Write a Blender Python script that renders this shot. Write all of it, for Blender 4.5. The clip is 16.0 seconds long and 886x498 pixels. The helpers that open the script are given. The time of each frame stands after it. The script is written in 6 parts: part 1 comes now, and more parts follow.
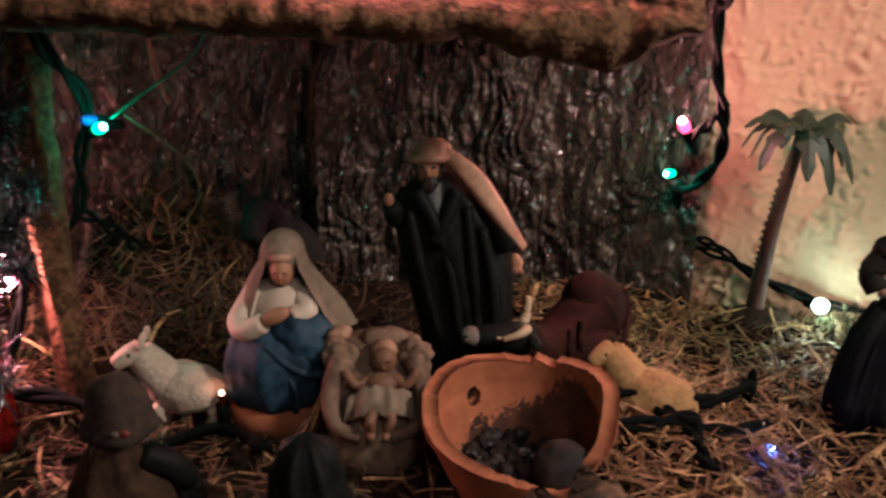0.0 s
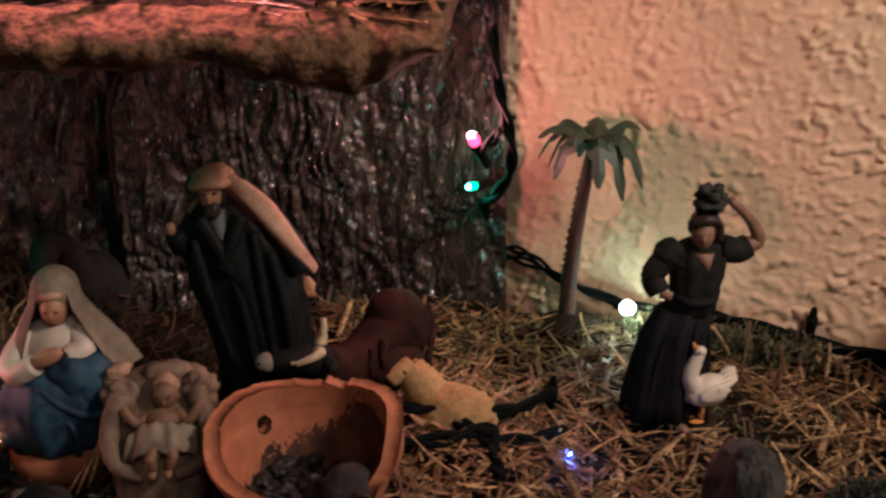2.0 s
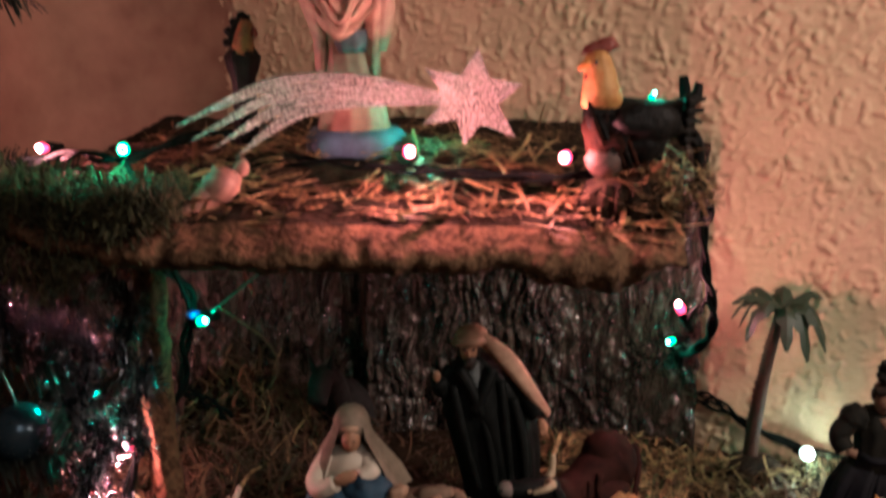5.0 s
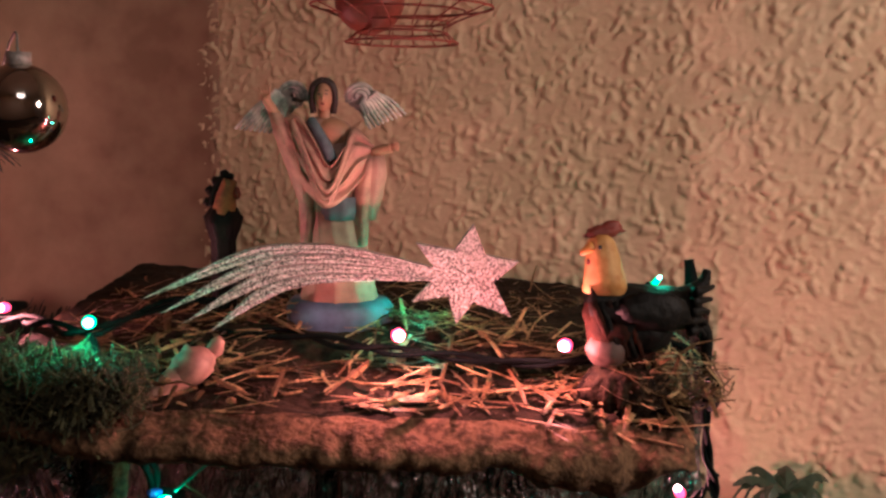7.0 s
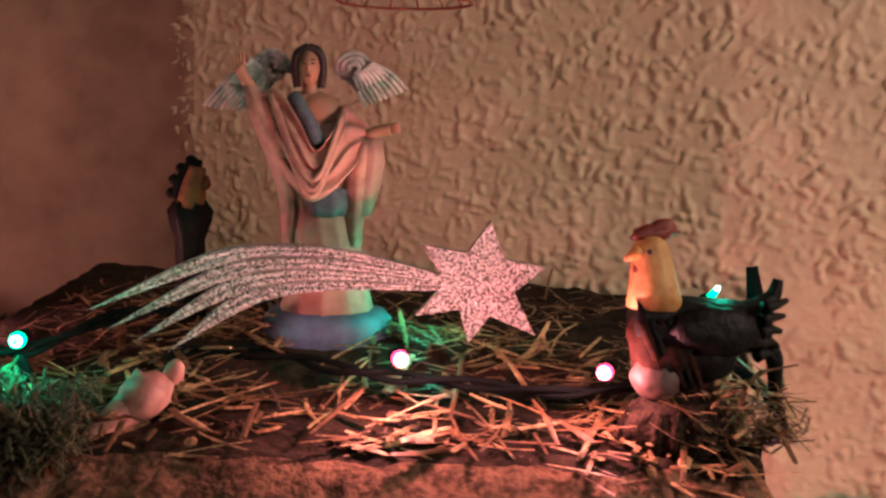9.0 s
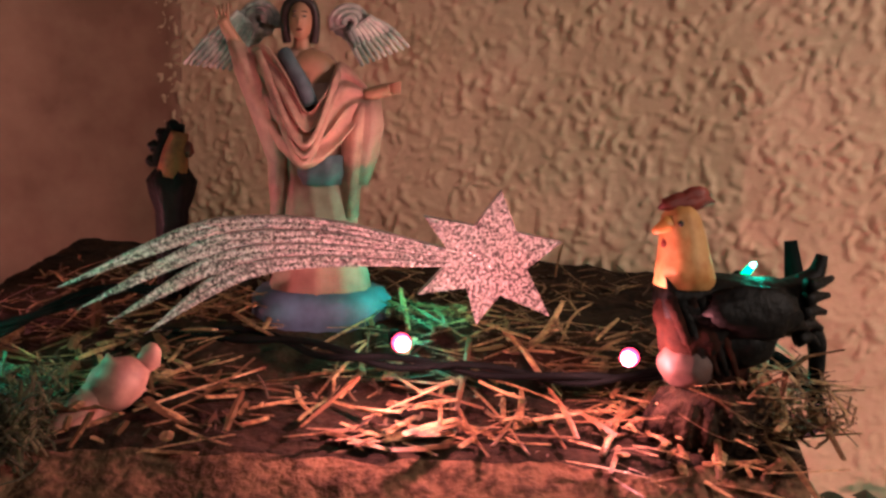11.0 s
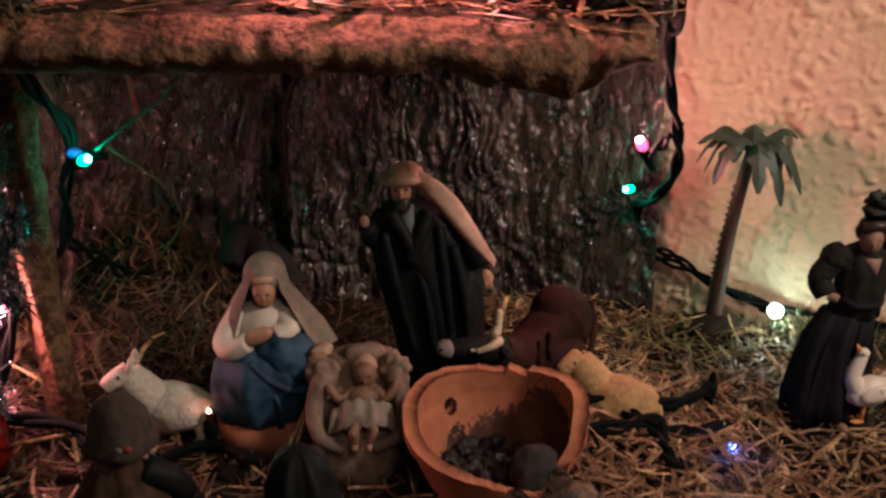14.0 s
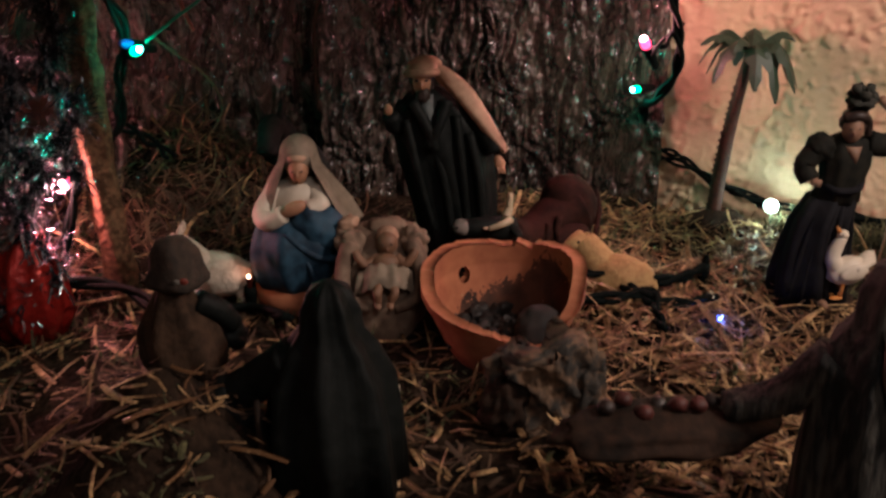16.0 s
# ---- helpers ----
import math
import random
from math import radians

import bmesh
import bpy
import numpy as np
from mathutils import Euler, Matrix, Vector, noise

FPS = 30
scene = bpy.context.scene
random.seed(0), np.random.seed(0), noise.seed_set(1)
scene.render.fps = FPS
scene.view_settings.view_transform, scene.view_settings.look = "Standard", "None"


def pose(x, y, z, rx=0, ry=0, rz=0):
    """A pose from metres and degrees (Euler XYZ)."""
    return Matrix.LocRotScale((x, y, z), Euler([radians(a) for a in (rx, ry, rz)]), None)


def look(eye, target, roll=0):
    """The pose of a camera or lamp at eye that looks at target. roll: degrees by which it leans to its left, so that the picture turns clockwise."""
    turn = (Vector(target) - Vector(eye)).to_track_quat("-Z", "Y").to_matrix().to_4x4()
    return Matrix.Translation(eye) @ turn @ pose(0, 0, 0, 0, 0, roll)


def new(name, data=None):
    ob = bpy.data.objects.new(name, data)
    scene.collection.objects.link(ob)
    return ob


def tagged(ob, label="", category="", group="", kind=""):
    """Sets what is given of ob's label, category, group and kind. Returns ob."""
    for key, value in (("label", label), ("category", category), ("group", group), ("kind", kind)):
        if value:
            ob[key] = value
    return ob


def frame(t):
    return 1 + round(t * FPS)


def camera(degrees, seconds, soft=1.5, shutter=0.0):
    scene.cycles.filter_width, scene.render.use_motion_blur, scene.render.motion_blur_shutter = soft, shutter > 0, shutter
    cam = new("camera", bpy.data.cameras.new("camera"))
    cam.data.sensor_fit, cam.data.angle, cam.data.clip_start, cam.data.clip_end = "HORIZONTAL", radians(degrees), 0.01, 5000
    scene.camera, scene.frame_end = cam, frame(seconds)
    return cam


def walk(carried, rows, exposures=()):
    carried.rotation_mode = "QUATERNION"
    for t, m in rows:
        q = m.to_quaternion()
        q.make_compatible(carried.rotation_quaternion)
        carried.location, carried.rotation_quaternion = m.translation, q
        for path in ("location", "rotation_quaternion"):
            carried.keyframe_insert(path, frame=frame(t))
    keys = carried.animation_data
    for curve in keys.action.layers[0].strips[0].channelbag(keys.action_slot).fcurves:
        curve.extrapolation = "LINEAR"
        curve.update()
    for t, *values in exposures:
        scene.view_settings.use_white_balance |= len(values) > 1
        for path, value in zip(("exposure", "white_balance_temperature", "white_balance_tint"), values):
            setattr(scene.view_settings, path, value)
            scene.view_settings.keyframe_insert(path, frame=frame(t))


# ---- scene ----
cam = camera(48.7, 16.0, soft=2.6, shutter=0.5)
PATH = [
    (0, (-0.004, -0.005, 0.254), (0.039, 1.862, -0.461), 0.0),
    (0.5, (0.01, -0.003, 0.256), (0.098, 1.863, -0.457), -0.3),
    (1, (0.013, -0.007, 0.257), (0.14, 1.861, -0.446), -0.4),
    (1.5, (0.026, -0.007, 0.255), (0.224, 1.856, -0.445), -0.5),
    (2, (0.042, -0.004, 0.257), (0.312, 1.851, -0.439), -0.7),
    (2.5, (0.049, -0.03, 0.268), (0.344, 1.807, -0.464), -1.1),
    (3, (0.044, -0.062, 0.283), (0.338, 1.764, -0.478), -1.2),
    (3.5, (0.022, -0.081, 0.285), (0.26, 1.759, -0.459), -0.7),
    (4, (-0.002, -0.072, 0.281), (0.129, 1.792, -0.432), -0.4),
    (4.5, (-0.018, -0.076, 0.294), (0.034, 1.81, -0.369), -0.9),
    (5, (-0.017, -0.087, 0.321), (-0.007, 1.848, -0.184), -0.9),
    (5.2, (-0.016, -0.093, 0.33), (-0.008, 1.854, -0.125), -0.6),
    (7.3, (-0.024, -0.039, 0.345), (0.039, 1.942, 0.072), 1.0),
    (7.5, (-0.022, -0.031, 0.345), (0.034, 1.949, 0.071), 1.1),
    (8, (-0.021, -0.01, 0.344), (0.048, 1.969, 0.063), 1.3),
    (8.5, (-0.023, 0.01, 0.337), (0.053, 1.988, 0.052), 1.3),
    (9, (-0.03, 0.028, 0.337), (0.058, 2.005, 0.052), 1.4),
    (9.2, (-0.031, 0.034, 0.336), (0.051, 2.012, 0.051), 1.2),
    (11.5, (-0.031, 0.064, 0.324), (0.065, 2.026, -0.051), 1.5),
    (12, (-0.025, 0.052, 0.308), (0.075, 1.995, -0.157), 0.9),
    (12.5, (-0.021, 0.034, 0.294), (0.081, 1.961, -0.234), 0.3),
    (13, (-0.018, 0.016, 0.284), (0.098, 1.925, -0.3), 0.2),
    (13.5, (-0.017, -0.007, 0.272), (0.098, 1.885, -0.368), -0.4),
    (14, (-0.009, -0.026, 0.263), (0.107, 1.85, -0.422), -0.8),
    (14.5, (-0.007, -0.044, 0.263), (0.103, 1.827, -0.434), -0.8),
    (15, (-0.01, -0.048, 0.259), (0.095, 1.825, -0.435), -0.5),
    (15.5, (-0.013, -0.057, 0.252), (0.08, 1.796, -0.493), -0.3),
    (16, (-0.006, -0.083, 0.254), (0.048, 1.749, -0.546), -0.9),
]
walk(cam, [(t, look(eye, target, roll)) for t, eye, target, roll in PATH],
     [(t, e, 5650, 10) for t, e in ((0, 0.28), (2.0, 0.06), (3.5, 0.0), (5.0, 0.0), (7.5, -0.13), (9.0, -0.16), (11.5, -0.18), (12.5, 0.12), (14.5, 0.14), (16, 0.08))])

# ---- light ----
world = bpy.data.worlds.new("room_air")
world.use_nodes = True
world.node_tree.nodes["Background"].inputs[0].default_value = (1.0, 0.62, 0.36, 1)
world.node_tree.nodes["Background"].inputs[1].default_value = 0.02
scene.world = world


def disk_lamp(name, at, target, size, power, colour):
    d = bpy.data.lights.new(name, "AREA")
    d.shape, d.size, d.energy, d.color = "DISK", size, power, colour
    ob = new(name, d)
    ob.matrix_world = look(at, target)
    return tagged(ob, "warm lamp out of view, inferred key or added fill", "lamp", kind="structure")


disk_lamp("table_lamp", (0.48, 0.05, 0.48), (0.18, 0.5, 0.15), 0.12, 3.1, (1.0, 0.72, 0.54))
# added fill to lift the ambient level; no such lamp is known here
disk_lamp("fill_lamp", (0.35, -0.85, 1.24), (0.0, 0.4, 0.1), 0.5, 3.9, (1.0, 0.82, 0.69))


# ---- materials ----
def mat(name, colour, rough=0.7, metal=0.0, scale=300.0, vary=0.35, bump=0.3, depth=0.001, colour2=None, spec=0.5,
        coarse=0.2, per_object=0.0, stretch=(1, 1, 1), emit=0.0, coat=0.0):
    """A painted, worn surface: two scales of noise vary its colour, the fine one its relief."""
    m = bpy.data.materials.new(name)
    m.use_nodes = True
    nt = m.node_tree
    n, ln = nt.nodes, nt.links
    b = n["Principled BSDF"]
    b.inputs["Roughness"].default_value, b.inputs["Metallic"].default_value = rough, metal
    b.inputs["Specular IOR Level"].default_value = spec
    b.inputs["Coat Weight"].default_value = coat
    if emit:
        b.inputs["Base Color"].default_value = (*colour, 1)
        b.inputs["Emission Color"].default_value = (*colour, 1)
        b.inputs["Emission Strength"].default_value = emit
        return m
    co = n.new("ShaderNodeTexCoord")
    mp = n.new("ShaderNodeMapping")
    mp.inputs["Scale"].default_value = stretch
    ln.new(co.outputs["Object"], mp.inputs[0])
    fine, big = n.new("ShaderNodeTexNoise"), n.new("ShaderNodeTexNoise")
    for t, sc, de in ((fine, scale, 5), (big, scale * coarse, 3)):
        ln.new(mp.outputs[0], t.inputs["Vector"])
        t.inputs["Scale"].default_value, t.inputs["Detail"].default_value = sc, de
    c2 = colour2 or tuple(c * 0.45 for c in colour)
    add = n.new("ShaderNodeMath")
    add.operation = "ADD"
    ln.new(fine.outputs["Fac"], add.inputs[0])
    ln.new(big.outputs["Fac"], add.inputs[1])
    ramp = n.new("ShaderNodeMapRange")
    ramp.inputs["From Min"].default_value, ramp.inputs["From Max"].default_value = 0.7, 1.3
    ramp.inputs["To Min"].default_value, ramp.inputs["To Max"].default_value = 0.5 - vary * 1.4, 0.5 + vary * 1.4
    ln.new(add.outputs[0], ramp.inputs["Value"])
    fac = ramp.outputs[0]
    if per_object:
        info = n.new("ShaderNodeObjectInfo")
        geo = n.new("ShaderNodeNewGeometry")
        s2 = n.new("ShaderNodeMath")
        s2.operation = "ADD"
        ln.new(info.outputs["Random"], s2.inputs[0])
        ln.new(geo.outputs["Random Per Island"], s2.inputs[1])
        s3 = n.new("ShaderNodeMath")
        s3.operation = "MULTIPLY_ADD"
        fr = n.new("ShaderNodeMath")
        fr.operation = "FRACT"
        ln.new(s2.outputs[0], fr.inputs[0])
        ln.new(fr.outputs[0], s3.inputs[0])
        s3.inputs[1].default_value = per_object
        s3.use_clamp = True
        ln.new(fac, s3.inputs[2])
        fac = s3.outputs[0]
    mix = n.new("ShaderNodeMix")
    mix.data_type = "RGBA"
    mix.inputs["A"].default_value, mix.inputs["B"].default_value = (*colour, 1), (*c2, 1)
    ln.new(fac, mix.inputs["Factor"])
    ln.new(mix.outputs["Result"], b.inputs["Base Color"])
    if bump:
        bp = n.new("ShaderNodeBump")
        bp.inputs["Strength"].default_value, bp.inputs["Distance"].default_value = bump, depth
        ln.new(add.outputs[0], bp.inputs["Height"])
        ln.new(bp.outputs[0], b.inputs["Normal"])
    return m


PLASTER = mat("plaster", (0.62, 0.46, 0.31), 0.75, scale=220, vary=0.25, bump=0.35, depth=0.0012, colour2=(0.50, 0.36, 0.22), coarse=0.08)
# browner than PLASTER: the shade on the left wall is put into this colour
SHADEDWALL = mat("shaded_wall_brown", (0.36, 0.205, 0.135), 0.8, scale=40, vary=0.4, bump=0.2, colour2=(0.22, 0.110, 0.070), coarse=0.12)
BARK = mat("bark", (0.078, 0.064, 0.053), 0.25, scale=420, vary=0.5, bump=0.8, depth=0.0014, colour2=(0.010, 0.009, 0.008), stretch=(1, 1, 0.45), coat=0.5)
CORK = mat("cork", (0.165, 0.094, 0.050), 0.95, scale=330, vary=0.6, bump=1.0, depth=0.002, colour2=(0.050, 0.027, 0.014), spec=0.2, coarse=0.35)
EARTH = mat("earth", (0.038, 0.024, 0.015), 0.95, scale=260, vary=0.5, bump=0.9, depth=0.002, colour2=(0.010, 0.007, 0.005), spec=0.1)
STRAW = mat("straw", (0.64, 0.44, 0.21), 0.5, scale=500, vary=0.35, bump=0.3, depth=0.0003, colour2=(0.10, 0.050, 0.020), per_object=0.8)
DARKSTRAW = mat("dry_stalk", (0.16, 0.085, 0.04), 0.75, scale=500, vary=0.2, bump=0.2, depth=0.0003, colour2=(0.05, 0.028, 0.014), per_object=0.8)
MOSS = mat("moss", (0.130, 0.122, 0.050), 0.95, scale=500, vary=0.4, bump=0.6, colour2=(0.030, 0.032, 0.014), per_object=0.5)
TERRA = mat("terracotta", (0.40, 0.150, 0.068), 0.85, scale=130, vary=0.45, bump=0.35, depth=0.0007, colour2=(0.27, 0.090, 0.040), coarse=0.3)
SOOTY = mat("sooty_clay", (0.10, 0.042, 0.025), 0.85, scale=90, vary=0.6, bump=0.3, colour2=(0.016, 0.011, 0.009), spec=0.3)
SOOT = mat("soot", (0.03, 0.022, 0.02), 0.85, scale=200, vary=0.5, bump=0.5, colour2=(0.012, 0.01, 0.01))
COAL = mat("charcoal", (0.010, 0.009, 0.009), 0.5, scale=400, vary=0.5, bump=0.6, colour2=(0.026, 0.022, 0.020), spec=0.3)
SKIN = mat("painted_skin", (0.50, 0.26, 0.15), 0.55, scale=200, vary=0.15, bump=0.1, depth=0.0004)
BLUE = mat("blue_glaze", (0.026, 0.072, 0.118), 0.65, scale=190, vary=0.6, bump=0.5, depth=0.0012, colour2=(0.009, 0.026, 0.048), spec=0.3)
GREYCLOTH = mat("grey_cloth", (0.25, 0.20, 0.145), 0.75, scale=220, vary=0.4, bump=0.3, depth=0.0006, colour2=(0.13, 0.10, 0.07))
WHITEPAINT = mat("white_paint", (0.66, 0.60, 0.50), 0.5, scale=200, vary=0.2, bump=0.25, depth=0.0006, colour2=(0.45, 0.38, 0.29))
BLACKCLOTH = mat("black_robe", (0.0040, 0.0056, 0.0052), 0.55, scale=180, vary=0.5, bump=0.45, depth=0.0010, colour2=(0.010, 0.012, 0.0115), spec=0.10)
HAIR = mat("dark_hair", (0.025, 0.015, 0.012), 0.5, scale=500, vary=0.4, bump=0.4)
BEIGE = mat("beige_cloth", (0.46, 0.30, 0.20), 0.7, scale=220, vary=0.35, bump=0.3, depth=0.0006, colour2=(0.22, 0.12, 0.075))
PINKCLOTH = mat("pink_cloth", (0.48, 0.28, 0.20), 0.6, scale=200, vary=0.5, bump=0.35, depth=0.0007, colour2=(0.26, 0.13, 0.10))
OXHIDE = mat("ox_hide", (0.030, 0.011, 0.008), 0.75, scale=160, vary=0.6, bump=0.5, colour2=(0.012, 0.005, 0.004), spec=0.10)
YELLOWWOOL = mat("yellow_wool", (0.42, 0.27, 0.11), 0.8, scale=420, vary=0.35, bump=0.7, depth=0.0012, colour2=(0.26, 0.15, 0.06))
WHITEWOOL = mat("white_wool", (0.62, 0.56, 0.46), 0.75, scale=420, vary=0.3, bump=0.7, depth=0.0012, colour2=(0.40, 0.34, 0.26))
HORN = mat("horn", (0.62, 0.50, 0.33), 0.45, scale=250, vary=0.2, bump=0.1)
PALMGREEN = mat("palm_green", (0.016, 0.042, 0.022), 0.5, scale=260, vary=0.4, bump=0.3, colour2=(0.015, 0.035, 0.018))
PALMTRUNK = mat("palm_trunk", (0.085, 0.032, 0.020), 0.7, scale=300, vary=0.4, bump=0.4, colour2=(0.022, 0.010, 0.008))
WIREMAT = mat("wire_plastic", (0.0030, 0.0055, 0.0050), 0.8, scale=300, vary=0.3, bump=0.0, spec=0.08)
GLITTER = mat("glitter", (0.90, 0.86, 0.80), 0.26, 0.50, scale=1300, vary=0.7, bump=1.0, depth=0.0018, colour2=(0.13, 0.12, 0.11), coarse=0.6)
STAREDGE = mat("star_edge", (0.45, 0.40, 0.37), 0.5, 0.3, scale=500, vary=0.3, bump=0.4)
BROWNCLOTH = mat("brown_cloth", (0.034, 0.019, 0.012), 0.85, scale=200, vary=0.5, bump=0.6, depth=0.0014, colour2=(0.010, 0.007, 0.005), spec=0.15)
STONE = mat("grey_stone", (0.11, 0.10, 0.085), 0.85, scale=190, vary=0.45, bump=0.7, depth=0.0016, colour2=(0.045, 0.042, 0.035))
ORANGE = mat("orange_paint", (0.62, 0.27, 0.06), 0.5, scale=260, vary=0.3, bump=0.3, colour2=(0.46, 0.17, 0.035))
YELLOW = mat("yellow_paint", (0.48, 0.27, 0.09), 0.65, scale=260, vary=0.5, bump=0.4, colour2=(0.36, 0.15, 0.035))
DARKFRUIT = mat("dark_fruit", (0.075, 0.014, 0.010), 0.6, scale=200, vary=0.4, bump=0.2)
RED = mat("red_paint", (0.22, 0.035, 0.02), 0.5, scale=260, vary=0.3, bump=0.3)
REDFOIL = mat("red_foil", (0.38, 0.022, 0.016), 0.28, 0.5, scale=260, vary=0.4, bump=0.6, depth=0.002)
BLACKPAINT = mat("black_feathers", (0.004, 0.005, 0.005), 0.5, scale=350, vary=0.5, bump=0.7, colour2=(0.010, 0.009, 0.008), spec=0.10)
TINSEL = mat("tinsel", (0.72, 0.74, 0.78), 0.22, 0.8, scale=600, vary=0.4, bump=0.2, per_object=0.7, colour2=(0.03, 0.04, 0.05))
# wire colour with the green bulb's light put into it
GREENLITWIRE = mat("green_lit_wire", (0.02, 0.20, 0.14), 0.35, 0.4, scale=260, vary=0.4, bump=0.3)
REDWOOD = mat("red_twig", (0.28, 0.05, 0.03), 0.6, scale=260, vary=0.4, bump=0.3)
TABLEWOOD = mat("table_wood", (0.16, 0.08, 0.04), 0.5, scale=30, vary=0.4, bump=0.1, stretch=(1, 8, 8))
ROOMPAINT = mat("room_paint", (0.82, 0.74, 0.64), 0.8, scale=12, vary=0.1, bump=0.1, colour2=(0.76, 0.67, 0.57))
PINKLIGHT = mat("lit_pink", (1.0, 0.55, 0.60), emit=25)
GREENLIGHT = mat("lit_green", (0.25, 1.0, 0.75), emit=16)
WHITELIGHT = mat("lit_white", (0.9, 1.0, 0.9), emit=30)
BLUELIGHT = mat("lit_blue", (0.3, 0.45, 1.0), emit=12)
REDLIGHT = mat("lit_red", (1.0, 0.5, 0.3), emit=12)
PINKSHELL = mat("pink_bulb", (1.0, 0.05, 0.13), emit=5.0)
GREENSHELL = mat("green_bulb", (0.01, 1.0, 0.35), emit=3.0)
WHITESHELL = mat("white_bulb", (0.70, 1.0, 0.75), emit=6)
BLUESHELL = mat("blue_bulb", (0.03, 0.08, 1.0), emit=5)
REDSHELL = mat("red_bulb", (1.0, 0.08, 0.02), emit=4)
DARKSHELL = mat("dark_bulb", (0.05, 0.008, 0.005), 0.3, scale=300, vary=0.2, bump=0)
SHELLS = {PINKLIGHT: PINKSHELL, GREENLIGHT: GREENSHELL, WHITELIGHT: WHITESHELL, BLUELIGHT: BLUESHELL, REDLIGHT: DARKSHELL}
NEEDLE = mat("fir_needles", (0.010, 0.022, 0.010), 0.6, scale=500, vary=0.3, bump=0.1, per_object=0.6, colour2=(0.004, 0.008, 0.005))
MIRRORBALL = mat("bauble_silver", (0.62, 0.55, 0.50), 0.08, 1.0, scale=40, vary=0.1, bump=0.0)
VIOLET = mat("violet_glass", (0.10, 0.08, 0.45), 0.2, scale=300, vary=0.2, bump=0)


# ---- mesh helpers ----
def link(name, bm, mats, parent=None, smooth=True):
    me = bpy.data.meshes.new(name)
    bmesh.ops.recalc_face_normals(bm, faces=bm.faces)
    bm.to_mesh(me)
    bm.free()
    for m in mats if isinstance(mats, (list, tuple)) else [mats]:
        me.materials.append(m)
    if smooth:
        me.shade_smooth()
    ob = new(name, me)
    ob.parent = parent
    return ob


def part(name, bm, material, parent, label="", smooth=True):
    ob = link(name, bm, material, parent, smooth)
    return tagged(ob, label) if label else ob


def base(name, at, label, category, group="", kind=""):
    ob = new(name)
    ob.location = at
    ob.empty_display_size = 0.01
    return tagged(ob, label, category, group, kind)


def flat_mesh(name, verts, faces, mats, parent=None, smooth=False):
    me = bpy.data.meshes.new(name)
    me.from_pydata(verts, [], faces)
    for m in mats if isinstance(mats, (list, tuple)) else [mats]:
        me.materials.append(m)
    if smooth:
        me.shade_smooth()
    ob = new(name, me)
    ob.parent = parent
    return ob


def loft(bm, rings, mi=0, seg=28, folds=0, amp=0.0, arc=(0, 360), phase=0.0, cap=True):
    """Elliptical rings (x, y, z, rx, ry) joined into a skin; folds ripple it as drapery does."""
    full = arc[1] - arc[0] >= 360
    count = seg if full else seg + 1
    rows = []
    for k, (x, y, z, rx, ry) in enumerate(rings):
        row = []
        for i in range(count):
            a = radians(arc[0] + (arc[1] - arc[0]) * i / seg)
            w = 1 + amp * math.sin(folds * a + phase + 0.5 * k) + 0.4 * amp * math.sin((folds * 2 + 1) * a + k)
            row.append(bm.verts.new((x + rx * w * math.cos(a), y + ry * w * math.sin(a), z)))
        rows.append(row)
    for r0, r1 in zip(rows, rows[1:]):
        for i in range(count if full else count - 1):
            j = (i + 1) % count
            bm.faces.new((r0[i], r0[j], r1[j], r1[i])).material_index = mi
    if cap and full:
        bm.faces.new(rows[0][::-1]).material_index = mi
        bm.faces.new(rows[-1]).material_index = mi
    return rows


def blob(bm, at, r, mi=0, rot=(0, 0, 0), rough=0.0, sub=3, seed=0.0):
    """An ellipsoid, made uneven by noise."""
    m = pose(*at, *rot)
    made = bmesh.ops.create_icosphere(bm, subdivisions=sub, radius=1.0)["verts"]
    faces = {f for v in made for f in v.link_faces}
    for v in made:
        k = 1 + rough * noise.noise(v.co * 2.2 + Vector((seed, seed * 1.7, 3)))
        v.co = m @ Vector((v.co.x * r[0] * k, v.co.y * r[1] * k, v.co.z * r[2] * k))
    for f in faces:
        f.material_index = mi


def smooth_path(points, n=6):
    out = []
    p = [Vector(q) for q in points]
    p = [2 * p[0] - p[1], *p, 2 * p[-1] - p[-2]]
    for a, b, c, d in zip(p, p[1:], p[2:], p[3:]):
        for i in range(n):
            t = i / n
            out.append(0.5 * ((2 * b) + (c - a) * t + (2 * a - 5 * b + 4 * c - d) * t * t + (3 * b - a - 3 * c + d) * t ** 3))
    out.append(p[-2])
    return out


def tube(bm, points, r0, r1=None, mi=0, seg=8, n=6, flat=1.0):
    """A bent tube through points, tapering from r0 to r1."""
    r1 = r0 if r1 is None else r1
    pts = smooth_path(points, n)
    rows = []
    for k, p in enumerate(pts):
        d = (pts[min(k + 1, len(pts) - 1)] - pts[max(k - 1, 0)]).normalized()
        side = d.cross(Vector((0.13, 0.2, 0.97))).normalized()
        up = side.cross(d)
        r = r0 + (r1 - r0) * k / (len(pts) - 1)
        rows.append([bm.verts.new(p + side * r * math.cos(2 * math.pi * i / seg) + up * r * flat * math.sin(2 * math.pi * i / seg)) for i in range(seg)])
    for a, b in zip(rows, rows[1:]):
        for i in range(seg):
            j = (i + 1) % seg
            bm.faces.new((a[i], a[j], b[j], b[i])).material_index = mi
    bm.faces.new(rows[0][::-1]).material_index = mi
    bm.faces.new(rows[-1]).material_index = mi


